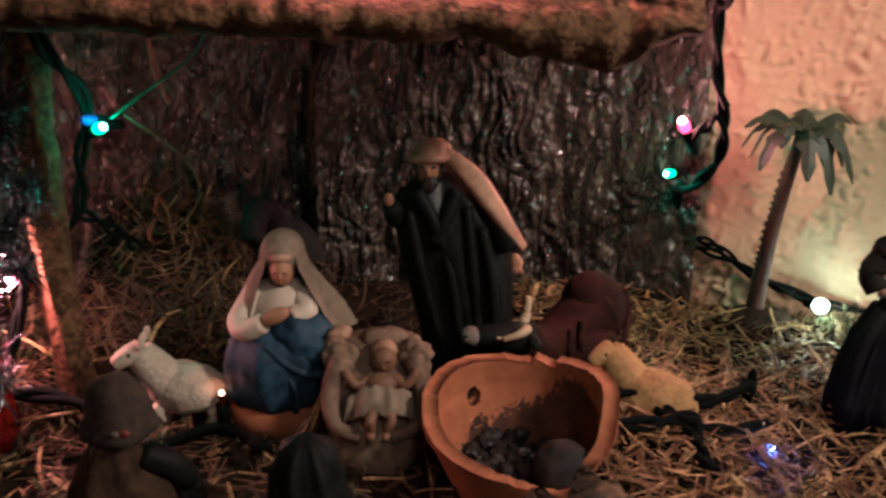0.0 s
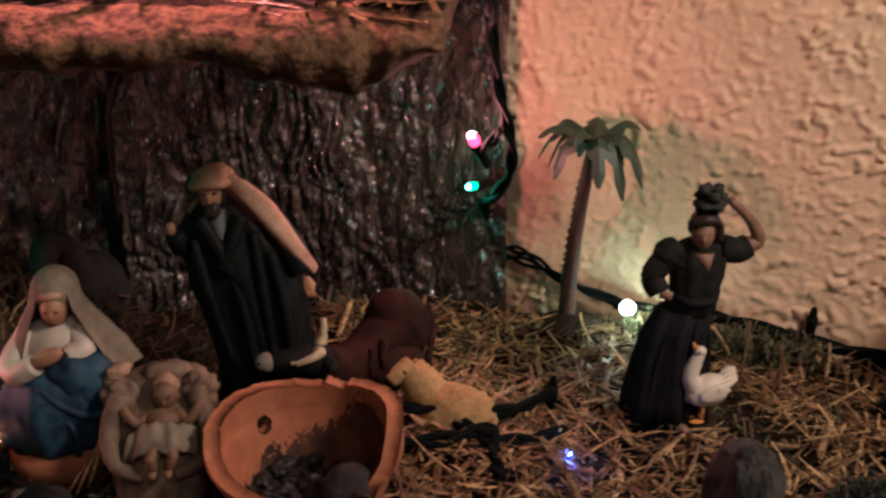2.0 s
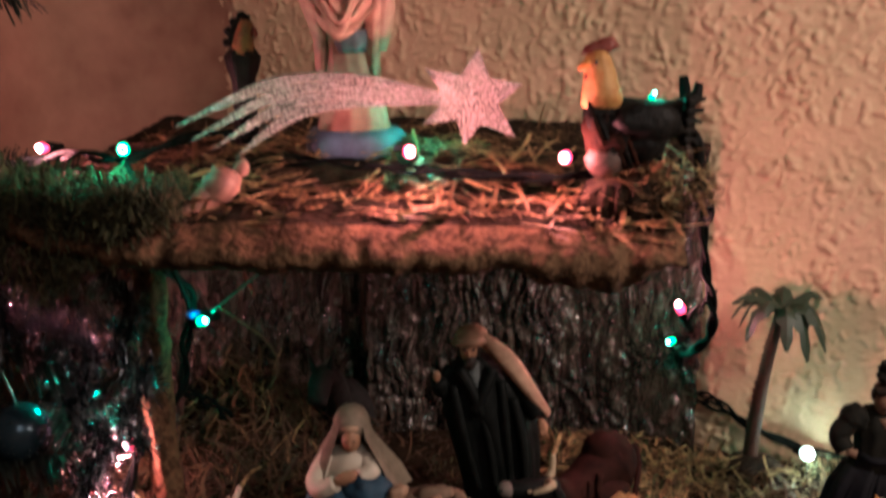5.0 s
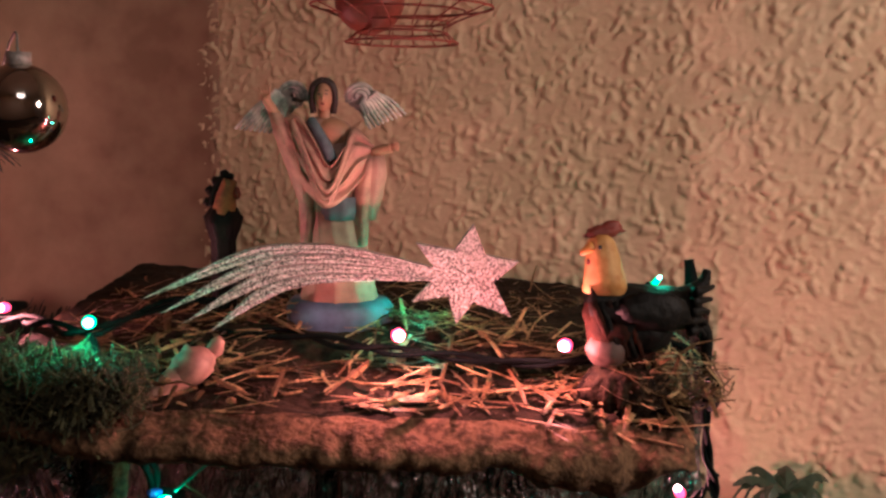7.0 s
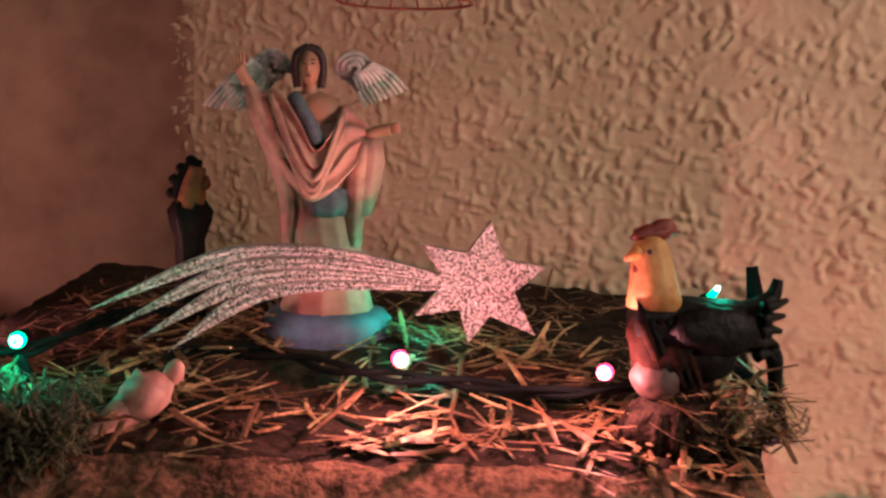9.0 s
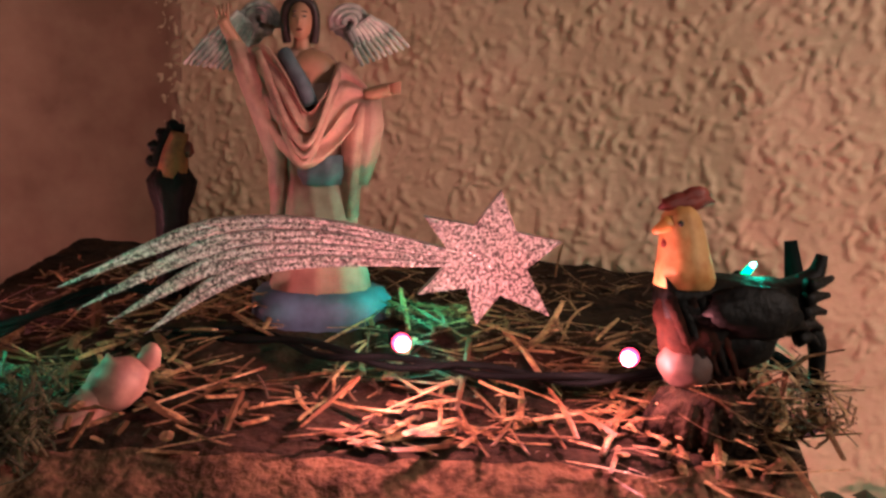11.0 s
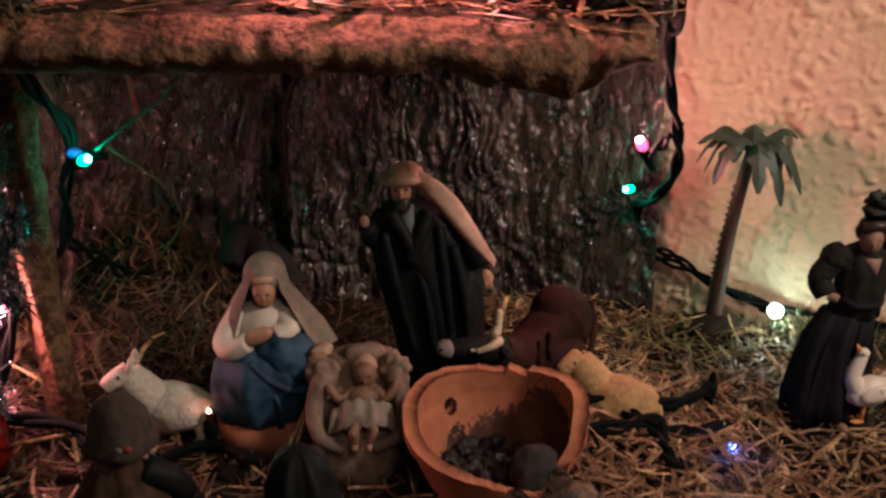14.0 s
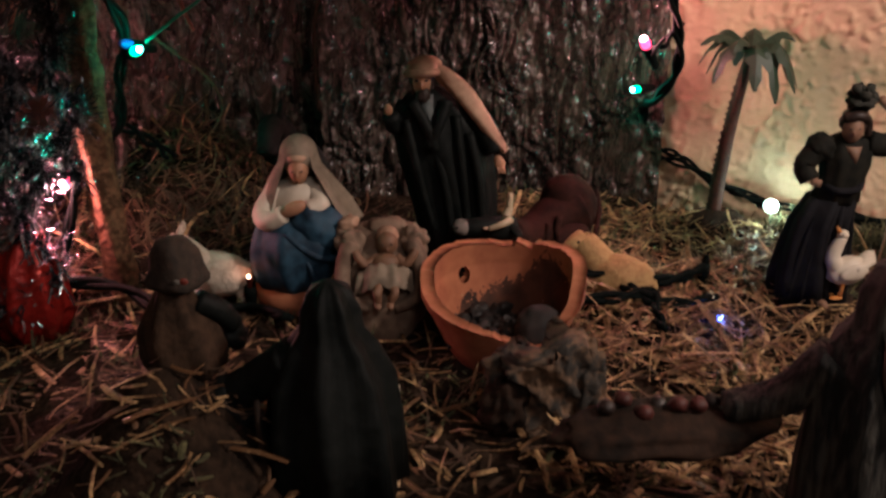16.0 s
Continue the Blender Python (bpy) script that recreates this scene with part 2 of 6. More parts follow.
def sheet(bm, fn, nu, nv, thick, mi=0):
    """A cloth of some thickness: fn(u, v) gives its front, the back lies behind it in y."""
    back = Vector((0, thick, 0))
    front_v = [[bm.verts.new(fn(i / nu, j / nv)) for i in range(nu + 1)] for j in range(nv + 1)]
    back_v = [[bm.verts.new(v.co + back) for v in row] for row in front_v]
    for rows, flip in ((front_v, 1), (back_v, -1)):
        for a, b in zip(rows, rows[1:]):
            for i in range(nu):
                bm.faces.new((a[i], a[i + 1], b[i + 1], b[i])[::flip]).material_index = mi
    ring = [(0, i) for i in range(nu)] + [(j, nu) for j in range(nv)] + [(nv, i) for i in range(nu, 0, -1)] + [(j, 0) for j in range(nv, 0, -1)]
    for (a, b), (c, d) in zip(ring, ring[1:] + ring[:1]):
        bm.faces.new((front_v[a][b], back_v[a][b], back_v[c][d], front_v[c][d])).material_index = mi


def along(points, f):
    """The place at fraction f of a smooth line through points."""
    pts = smooth_path(points, 10)
    k = max(0.0, min(1.0, f)) * (len(pts) - 1)
    i = min(int(k), len(pts) - 2)
    return pts[i].lerp(pts[i + 1], k - i)


def statue(name, bm, mats, label, category="figurine", group=""):
    return tagged(link(name, bm, mats), label, category, group)


# ---- structure ----
WALL_A, WALL_B = 0.655, -0.52


def ground_z(x, y):
    """The uneven bed: a low mound under the stable, falling towards the plaster wall."""
    z = 0.026 * math.exp(-((x + 0.03) / 0.17) ** 2 - ((y - 0.40) / 0.16) ** 2)
    z += 0.066 * math.exp(-((x + 0.150) / 0.052) ** 2 - ((y - 0.515) / 0.060) ** 2)
    z += 0.058 * math.exp(-((x + 0.108) / 0.046) ** 2 - ((y - 0.240) / 0.050) ** 2)
    z += 0.010 * noise.noise(Vector((x * 14, y * 14, 0.3))) + 0.004 * noise.noise(Vector((x * 55, y * 55, 1.3)))
    return z


def grid(nx, ny, fn):
    verts = [fn(i / nx, j / ny) for j in range(ny + 1) for i in range(nx + 1)]
    faces = [(j * (nx + 1) + i, j * (nx + 1) + i + 1, (j + 1) * (nx + 1) + i + 1, (j + 1) * (nx + 1) + i) for j in range(ny) for i in range(nx)]
    return verts, faces


def bed(u, v):
    x, y = -0.75 + 1.5 * u, -0.30 + 1.25 * v
    return (x, y, ground_z(x, y) - 0.006)


tagged(flat_mesh("ground", *grid(300, 250, bed), EARTH, smooth=True), "dark brown earth bed strewn with straw and moss", "ground", kind="structure")


def plaster(u, v):
    """Knocked-down plaster: flattened worm-like ridges on a plain sheet."""
    s, z = -0.40 + 0.96 * u, -0.06 + 0.56 * v
    x = s * 0.8872
    p = Vector((s * 178, z * 190, 4.0))
    w = Vector((noise.noise(p * 0.5), noise.noise(p * 0.5 + Vector((9, 3, 1))), 0)) * 0.9
    a = noise.noise(p + w) + 0.45 * noise.noise(p * 2.1 + w) + 0.35 * noise.noise(p * 0.45 + Vector((5, 1, 7)))
    h = max(0.0, min(0.34, a - 0.04)) ** 0.8 * 0.0066 * (0.68 + 0.75 * max(-0.5, min(0.6, noise.noise(p * 0.22 + Vector((2, 9, 4))))))
    h += 0.0010 * noise.noise(p * 0.16) + 0.00035 * noise.noise(p * 3.1)
    return (x - 0.4614 * h, WALL_A + WALL_B * x - 0.8872 * h, z)


tagged(flat_mesh("wall_north", *grid(640, 400, plaster), PLASTER, smooth=True), "cream knocked-down plaster wall behind the crib scene", "wall", kind="structure")


def slab(name, corners, thick, material, label, category="wall"):
    """A wall of some thickness from its plan line and heights."""
    (x0, y0), (x1, y1), z0, z1 = corners
    d = Vector((y1 - y0, x0 - x1, 0)).normalized() * thick
    v = [(x0, y0, z0), (x1, y1, z0), (x1, y1, z1), (x0, y0, z1)]
    v += [(a + d.x, b + d.y, c) for a, b, c in v]
    f = [(0, 1, 2, 3), (7, 6, 5, 4), (0, 4, 5, 1), (1, 5, 6, 2), (2, 6, 7, 3), (3, 7, 4, 0)]
    return tagged(flat_mesh(name, v, f, material), label, category, kind="structure")


slab("wall_north_upper", ((-0.66, 0.998), (2.0, -0.385), 0.50, 1.3), -0.08, PLASTER, "upper cream plaster wall")
slab("wall_north_east", ((0.4968, 0.3967), (2.0, -0.385), -0.8, 0.50), -0.08, PLASTER, "cream plaster wall beside the table")
slab("wall_north_lower", ((-0.66, 0.998), (0.4968, 0.3967), -0.8, -0.055), -0.08, PLASTER, "cream plaster wall below the table top")


def west_wall():
    """A smooth wall that meets the plaster in a rounded corner; its brown colour holds the shade."""
    ax, ay = Vector((-0.8872, 0.4614)), Vector((-0.4614, -0.8872))
    start = Vector((-0.180, WALL_A + WALL_B * -0.180)) + ay * 0.0004
    r = 0.115
    line = [start + ax * r * math.sin(a * math.pi / 32) + ay * r * (1 - math.cos(a * math.pi / 32)) for a in range(17)]
    line.append(line[-1] + ay * 2.2)
    verts, faces = [], []
    for k, p in enumerate(line):
        d = (line[min(k + 1, 17)] - line[max(k - 1, 0)]).normalized()
        back = p + Vector((d.y, -d.x)) * (0.003 + 0.05 * min(1.0, k / 8))
        verts += [(p.x, p.y, -0.8), (p.x, p.y, 1.3), (back.x, back.y, 1.3), (back.x, back.y, -0.8)]
    for k in range(17):
        a = 4 * k
        faces += [(a + i, a + (i + 1) % 4, a + 4 + (i + 1) % 4, a + 4 + i) for i in range(4)]
    faces += [(3, 2, 1, 0), (68, 69, 70, 71)]
    return tagged(flat_mesh("wall_west", verts, faces, SHADEDWALL, smooth=True), "smooth wall rounding out of the corner, its shade put into a brown colour", "wall", kind="structure")


west_wall()
slab("wall_south", ((-1.35, -1.25), (2.1, -1.25), -0.8, 1.3), 0.08, ROOMPAINT, "plain cream room wall")
slab("wall_east", ((2.0, -1.3), (2.0, -0.3), -0.8, 1.3), 0.08, ROOMPAINT, "plain cream room wall")
tagged(flat_mesh("ceiling", [(-1.5, -1.5, 1.3), (2.3, -1.5, 1.3), (2.3, 1.3, 1.3), (-1.5, 1.3, 1.3)], [(0, 1, 2, 3)], ROOMPAINT), "plain cream ceiling", "ceiling", kind="structure")
tagged(flat_mesh("floor", [(-1.5, -1.5, -0.8), (2.3, -1.5, -0.8), (2.3, 1.3, -0.8), (-1.5, 1.3, -0.8)], [(0, 1, 2, 3)], TABLEWOOD), "brown floor of the room", "floor", kind="structure")


def table():
    top = base("display_table", (0, 0, -0.8), "plain brown wooden table carrying the crib scene", "table")
    v = [(-0.74, -0.30, -0.055), (0.70, -0.30, -0.055), (0.70, 0.26, -0.055), (0.30, 0.495, -0.055), (-0.36, 0.835, -0.055), (-0.74, 0.30, -0.055)]
    v += [(a, b, c - 0.03) for a, b, c in v]
    n = 6
    f = [tuple(range(n)), tuple(range(2 * n - 1, n - 1, -1))] + [(i, i + n, (i + 1) % n + n, (i + 1) % n) for i in range(n)]
    board = flat_mesh("tabletop", v, f, TABLEWOOD, top)
    board.matrix_parent_inverse = Matrix.Translation((0, 0, 0.8))
    for lx, ly in ((-0.66, -0.24), (0.62, -0.24), (0.60, 0.22), (-0.50, 0.42)):
        bm = bmesh.new()
        loft(bm, [(lx, ly, -0.8, 0.022, 0.022), (lx, ly, -0.085, 0.03, 0.03)], 0, 4)
        leg = part("leg", bm, TABLEWOOD, top, smooth=False)
        leg.matrix_parent_inverse = Matrix.Translation((0, 0, 0.8))


table()


# the stable's back: a curved sheet of bark
def bark(u, v):
    x = -0.19 + 0.35 * u
    z = -0.01 + 0.235 * v
    y = 0.607 - 1.1 * max(0.0, abs(x - 0.02) - 0.02) ** 2 / 0.25
    edge = -0.072 + 0.030 * max(0.0, (z - 0.125) / 0.05) ** 2
    y += 0.022 / (1 + math.exp((x - edge) * 900))
    w = noise.noise(Vector((x * 36, 2.0, z * 26)))
    plates = noise.voronoi(Vector((x * 118 + 1.5 * w, 0.4, z * 36 + 1.3 * w)))[0]
    crack = min(0.5, (plates[1] - plates[0]))
    h = 0.013 * crack + 0.004 * noise.noise(Vector((x * 200, 0.7, z * 60))) + 0.007 * noise.noise(Vector((x * 30, 5, z * 9)))
    h += 0.0018 * noise.noise(Vector((x * 420, 1, z * 260)))
    return (x, y - h, z)


tagged(flat_mesh("bark_panel", *grid(400, 230, bark), BARK, smooth=True), "dark glossy sheet of rough tree bark standing behind the figures", "bark")


# the roof: a cork slab with a ragged front
def roof_front(x):
    f = 0.317 + 0.03 * max(0.0, x + 0.05) + 0.006 * noise.noise(Vector((x * 40, 1, 0))) + 0.003 * noise.noise(Vector((x * 130, 7, 0)))
    return f + (0.55 * (-0.15 - x) if x < -0.15 else 0.0)


def roof_z(x, y):
    v = max(0.0, min(1.0, (y - roof_front(x)) / 0.28))
    n0 = noise.noise(Vector((x * 60, y * 60, 2)))
    n1 = noise.noise(Vector((x * 190, y * 190, 5)))
    return 0.2155 + 0.016 * v ** 0.8 + 0.0370 * max(0.0, 0.13 - x) * (1 - 0.6 * v) + 0.013 * math.exp(-((y - 0.428) / 0.026) ** 2 - ((x + 0.045) / 0.085) ** 4) + 0.0022 * n0 + 0.0010 * n1 - 0.006 * max(0.0, 1 - v * 16)


def roof_mesh():
    """A thick cork slab: top, rolling front face, underside."""
    nx, ny, nf = 150, 60, 9
    bm = bmesh.new()
    cols = []
    for i in range(nx + 1):
        u = i / nx
        ring = []
        for j in range(ny + 1):
            v = 1 - j / ny
            xr = 0.090 + 0.060 * v
            x = -0.215 + (xr + 0.215) * u
            f = roof_front(x)
            y = f + (0.63 - 0.42 * max(0, x) - f) * v
            ring.append((x, y, roof_z(x, y)))
        x, f, zt = ring[-1]
        th = 0.0125 + 0.008 * min(1.0, max(0.0, (x - 0.015) / 0.045)) + 0.0025 * noise.noise(Vector((x * 42, 1, 8))) + 0.0012 * noise.noise(Vector((x * 150, 1, 4)))
        th *= 1 if x < 0.060 else max(0.30, 1 - (x - 0.060) * 27)
        for k in range(1, nf + 1):
            g = k / nf
            bulge = -0.005 * math.sin(math.pi * g) + 0.006 * g * g
            rough = 0.0020 * noise.noise(Vector((x * 110, g * th * 110, 3))) + 0.0011 * noise.noise(Vector((x * 330, g * th * 330, 6)))
            ring.append((x, f + bulge + rough, zt - th * g))
        for k in range(1, 16):
            v = k / 15
            y = f + 0.006 + (0.60 - 0.42 * max(0, x) - f) * v
            ring.append((x + 0.05 * v * u, y, zt - th - 0.004 * (1 - v) + 0.010 * v + 0.003 * noise.noise(Vector((x * 70, y * 70, 9)))))
        cols.append([bm.verts.new(p) for p in ring])
    m = len(cols[0])
    for a, b in zip(cols, cols[1:]):
        for k in range(m):
            l = (k + 1) % m
            bm.faces.new((a[k], b[k], b[l], a[l])).material_index = 1 if k < ny - 3 else 0
    bm.faces.new(cols[0]).material_index = 0
    bm.faces.new(cols[-1][::-1]).material_index = 0
    return bm


tagged(link("stable_roof", roof_mesh(), [CORK, EARTH]), "ragged brown cork slab forming the stable roof", "roof")


# ---- figures in the stable ----
def seated_woman():
    bm = bmesh.new()
    x, y, z = -0.068, 0.395, 0.024
    loft(bm, [(x, y - 0.003, z - 0.004, 0.0245, 0.022), (x, y - 0.003, z + 0.005, 0.0250, 0.0225), (x, y - 0.003, z + 0.008, 0.0225, 0.020)], 4, 36, 5, 0.02)
    loft(bm, [(x - 0.002, y - 0.002, z + 0.006, 0.0195, 0.0185), (x - 0.002, y - 0.003, z + 0.013, 0.0225, 0.0210), (x - 0.002, y - 0.003, z + 0.021, 0.0240, 0.0220), (x - 0.001, y - 0.004, z + 0.029, 0.0238, 0.0220), (x, y - 0.004, z + 0.036, 0.0225, 0.0205),
              (x + 0.001, y - 0.003, z + 0.042, 0.0205, 0.0165), (x + 0.002, y + 0.002, z + 0.049, 0.016, 0.012), (x + 0.002, y + 0.004, z + 0.056, 0.012, 0.010)], 0, 96, 7, 0.05)
    # the cloak's fold over one knee
    blob(bm, (x + 0.0125, y - 0.0090, z + 0.0400), (0.0165, 0.0135, 0.0125), 0, (10, 28, 0), 0.10, 4, 2)
    blob(bm, (x + 0.0195, y - 0.0060, z + 0.0330), (0.0085, 0.0110, 0.0150), 0, (8, -8, 0), 0.12, 4, 5)
    tube(bm, [(x - 0.004, y - 0.0205, z + 0.0415), (x + 0.004, y - 0.0232, z + 0.034), (x + 0.015, y - 0.0215, z + 0.027), (x + 0.024, y - 0.013, z + 0.025)], 0.0016, 0.0020, 0, 10)
    tube(bm, [(x + 0.006, y - 0.0225, z + 0.026), (x + 0.009, y - 0.0235, z + 0.018), (x + 0.008, y - 0.0215, z + 0.009)], 0.0012, 0.0016, 0, 10)
    loft(bm, [(x, y + 0.003, z + 0.044, 0.0160, 0.0125), (x + 0.001, y + 0.002, z + 0.053, 0.0160, 0.0125), (x + 0.002, y + 0.002, z + 0.059, 0.0125, 0.0110), (x + 0.003, y + 0.002, z + 0.0635, 0.0050, 0.0055)], 1, 32, 7, 0.03)
    tube(bm, [(x - 0.009, y, z + 0.058), (x - 0.0165, y - 0.008, z + 0.0475), (x - 0.0125, y - 0.0150, z + 0.0455), (x - 0.0045, y - 0.0168, z + 0.0500)], 0.0055, 0.0046, 1, 14)
    tube(bm, [(x + 0.011, y - 0.002, z + 0.057), (x + 0.0135, y - 0.0085, z + 0.052), (x + 0.0075, y - 0.0120, z + 0.0500)], 0.0058, 0.0050, 1, 14)
    blob(bm, (x + 0.0005, y - 0.0172, z + 0.0530), (0.0072, 0.0034, 0.0036), 3, (0, -24, 0))
    blob(bm, (x + 0.003, y - 0.002, z + 0.0630), (0.0036, 0.0036, 0.0045), 3)
    blob(bm, (x + 0.003, y - 0.0045, z + 0.0690), (0.0054, 0.0062, 0.0070), 3)
    for e in (-1, 1):
        blob(bm, (x + 0.003 + e * 0.0022, y - 0.0102, z + 0.0700), (0.0010, 0.0006, 0.0004), 5, sub=2)
    blob(bm, (x + 0.003, y - 0.0108, z + 0.0683), (0.0008, 0.0010, 0.0016), 3)
    blob(bm, (x + 0.003, y - 0.0098, z + 0.0655), (0.0013, 0.0008, 0.0004), 4, sub=2)
    blob(bm, (x + 0.003, y + 0.0005, z + 0.0705), (0.0072, 0.0070, 0.0088), 5)
    blob(bm, (x + 0.003, y - 0.0036, z + 0.0768), (0.0058, 0.0060, 0.0030), 6, (14, 0, 0))
    loft(bm, [(x + 0.006, y + 0.002, z + 0.040, 0.0275, 0.0175), (x + 0.0045, y + 0.002, z + 0.051, 0.0235, 0.0165), (x + 0.0035, y + 0.001, z + 0.062, 0.0170, 0.0140), (x + 0.003, y + 0.001, z + 0.071, 0.0112, 0.0118),
              (x + 0.003, y + 0.002, z + 0.0775, 0.0093, 0.0100)], 2, 56, 7, 0.05, (-48, 228), cap=False)
    blob(bm, (x + 0.003, y + 0.0025, z + 0.0755), (0.0098, 0.0108, 0.0102), 2, sub=4)
    return statue("seated_figurine", bm, [BLUE, WHITEPAINT, GREYCLOTH, SKIN, TERRA, HAIR, BEIGE], "seated figurine in a blue skirt and grey veil")


def standing_man():
    bm = bmesh.new()
    y = 0.437
    # the robe leans: its hem stands to one side of the shoulders
    loft(bm, [(0.018, y, 0.020, 0.0215, 0.0165), (0.018, y, 0.042, 0.0215, 0.0165), (0.0160, y, 0.060, 0.0232, 0.0165), (0.0122, y, 0.083, 0.0250, 0.0160), (0.0080, y, 0.100, 0.0240, 0.0150), (0.0055, y, 0.112, 0.0200, 0.0130),
              (0.0035, y, 0.119, 0.0120, 0.0100), (0.0015, y, 0.124, 0.0050, 0.0055)], 0, 72, 8, 0.06)
    # crossed lapels and long falling folds
    for a, b, c, r in (((-0.0060, 0.118), (0.0020, 0.104), (0.0060, 0.092), 0.0034), ((0.0125, 0.118), (0.0075, 0.106), (0.0020, 0.094), 0.0036), ((-0.0095, 0.108), (-0.0040, 0.080), (0.0040, 0.046), 0.0026),
                       ((0.0060, 0.092), (0.0110, 0.070), (0.0150, 0.036), 0.0030), ((0.0170, 0.110), (0.0200, 0.082), (0.0230, 0.042), 0.0028), ((0.0240, 0.100), (0.0290, 0.076), (0.0310, 0.046), 0.0030)):
        tube(bm, [(a[0], y - 0.0115, a[1]), (b[0], y - 0.0165, b[1]), (c[0], y - 0.0165, c[1])], r, r * 0.7, 0, 10)
    loft(bm, [(0.0030, y - 0.0095, 0.1040, 0.0012, 0.006), (0.0022, y - 0.0075, 0.1120, 0.0050, 0.0072), (0.0010, y - 0.0045, 0.1205, 0.0052, 0.0065)], 1, 20)
    # a narrow bearded head, bent forward
    blob(bm, (-0.0008, y - 0.0062, 0.1275), (0.0050, 0.0062, 0.0082), 2, (12, 0, 0))
    blob(bm, (-0.0004, y - 0.0098, 0.1205), (0.0040, 0.0036, 0.0048), 5, (0, 0, 0), 0.25)
    blob(bm, (-0.0010, y - 0.0128, 0.1268), (0.0010, 0.0018, 0.0022), 2)
    for e in (-1, 1):
        blob(bm, (-0.0010 + e * 0.0023, y - 0.0114, 0.1290), (0.0015, 0.0010, 0.0009), 5, sub=2)
        tube(bm, [(-0.0008 + e * 0.0045, y - 0.004, 0.132), (-0.0008 + e * 0.0050, y - 0.0045, 0.126), (e * 0.0046, y - 0.005, 0.119)], 0.0018, 0.0012, 5, 8, 3)
    # the headcloth: a cap with a rolled band, and a broad strip falling over one shoulder
    loft(bm, [(0.0002, y - 0.003, 0.1305, 0.0084, 0.0092), (0.0004, y - 0.003, 0.1335, 0.0092, 0.0096), (0.0012, y - 0.002, 0.1368, 0.0086, 0.0088), (0.0020, y - 0.001, 0.1392, 0.0050, 0.0054), (0.0022, y - 0.001, 0.1400, 0.001, 0.001)], 3, 32, 6, 0.04)
    tube(bm, [(-0.0086, y - 0.004, 0.1312), (-0.0040, y - 0.0118, 0.1330), (0.0040, y - 0.0122, 0.1335), (0.0098, y - 0.004, 0.1318)], 0.0021, 0.0021, 3, 10)
    edge_a = [(0.0035, y - 0.006, 0.1388), (0.0150, y - 0.008, 0.1330), (0.0268, y - 0.010, 0.1225), (0.0380, y - 0.011, 0.1040), (0.0455, y - 0.011, 0.0905)]
    edge_b = [(0.0070, y - 0.004, 0.1270), (0.0140, y - 0.010, 0.1215), (0.0225, y - 0.013, 0.1120), (0.0335, y - 0.013, 0.0975), (0.0425, y - 0.012, 0.0878)]

    def strip(u, v):
        p = along(edge_a, v).lerp(along(edge_b, v), u)
        return p + Vector((0, -0.0024 * math.sin(math.pi * u) - 0.0003 * math.sin(u * 9 + v * 2), 0))

    sheet(bm, strip, 10, 24, 0.0028, 3)
    # sleeves and hands
    tube(bm, [(0.022, y, 0.112), (0.033, y - 0.006, 0.100), (0.0385, y - 0.010, 0.088)], 0.0085, 0.0058, 0, 16)
    blob(bm, (0.0405, y - 0.0125, 0.0828), (0.0030, 0.0026, 0.0044), 2, (0, -20, 0), 0.2)
    for e in (-1, 0, 1):
        tube(bm, [(0.0405 + e * 0.0012, y - 0.014, 0.0815), (0.0420 + e * 0.0016, y - 0.015, 0.0775)], 0.0009, 0.0006, 2, 6, 2)
    tube(bm, [(-0.008, y, 0.112), (-0.0150, y - 0.006, 0.104), (-0.0180, y - 0.011, 0.1105)], 0.0074, 0.0044, 0, 16)
    blob(bm, (-0.0190, y - 0.0125, 0.1140), (0.0024, 0.0022, 0.0032), 2)
    return statue("standing_figurine", bm, [BLACKCLOTH, mat("slate_shirt", (0.10, 0.12, 0.12), 0.7, scale=220, vary=0.4, bump=0.3), SKIN, BEIGE, SKIN, HAIR], "standing bearded figurine in a black robe and beige headcloth")


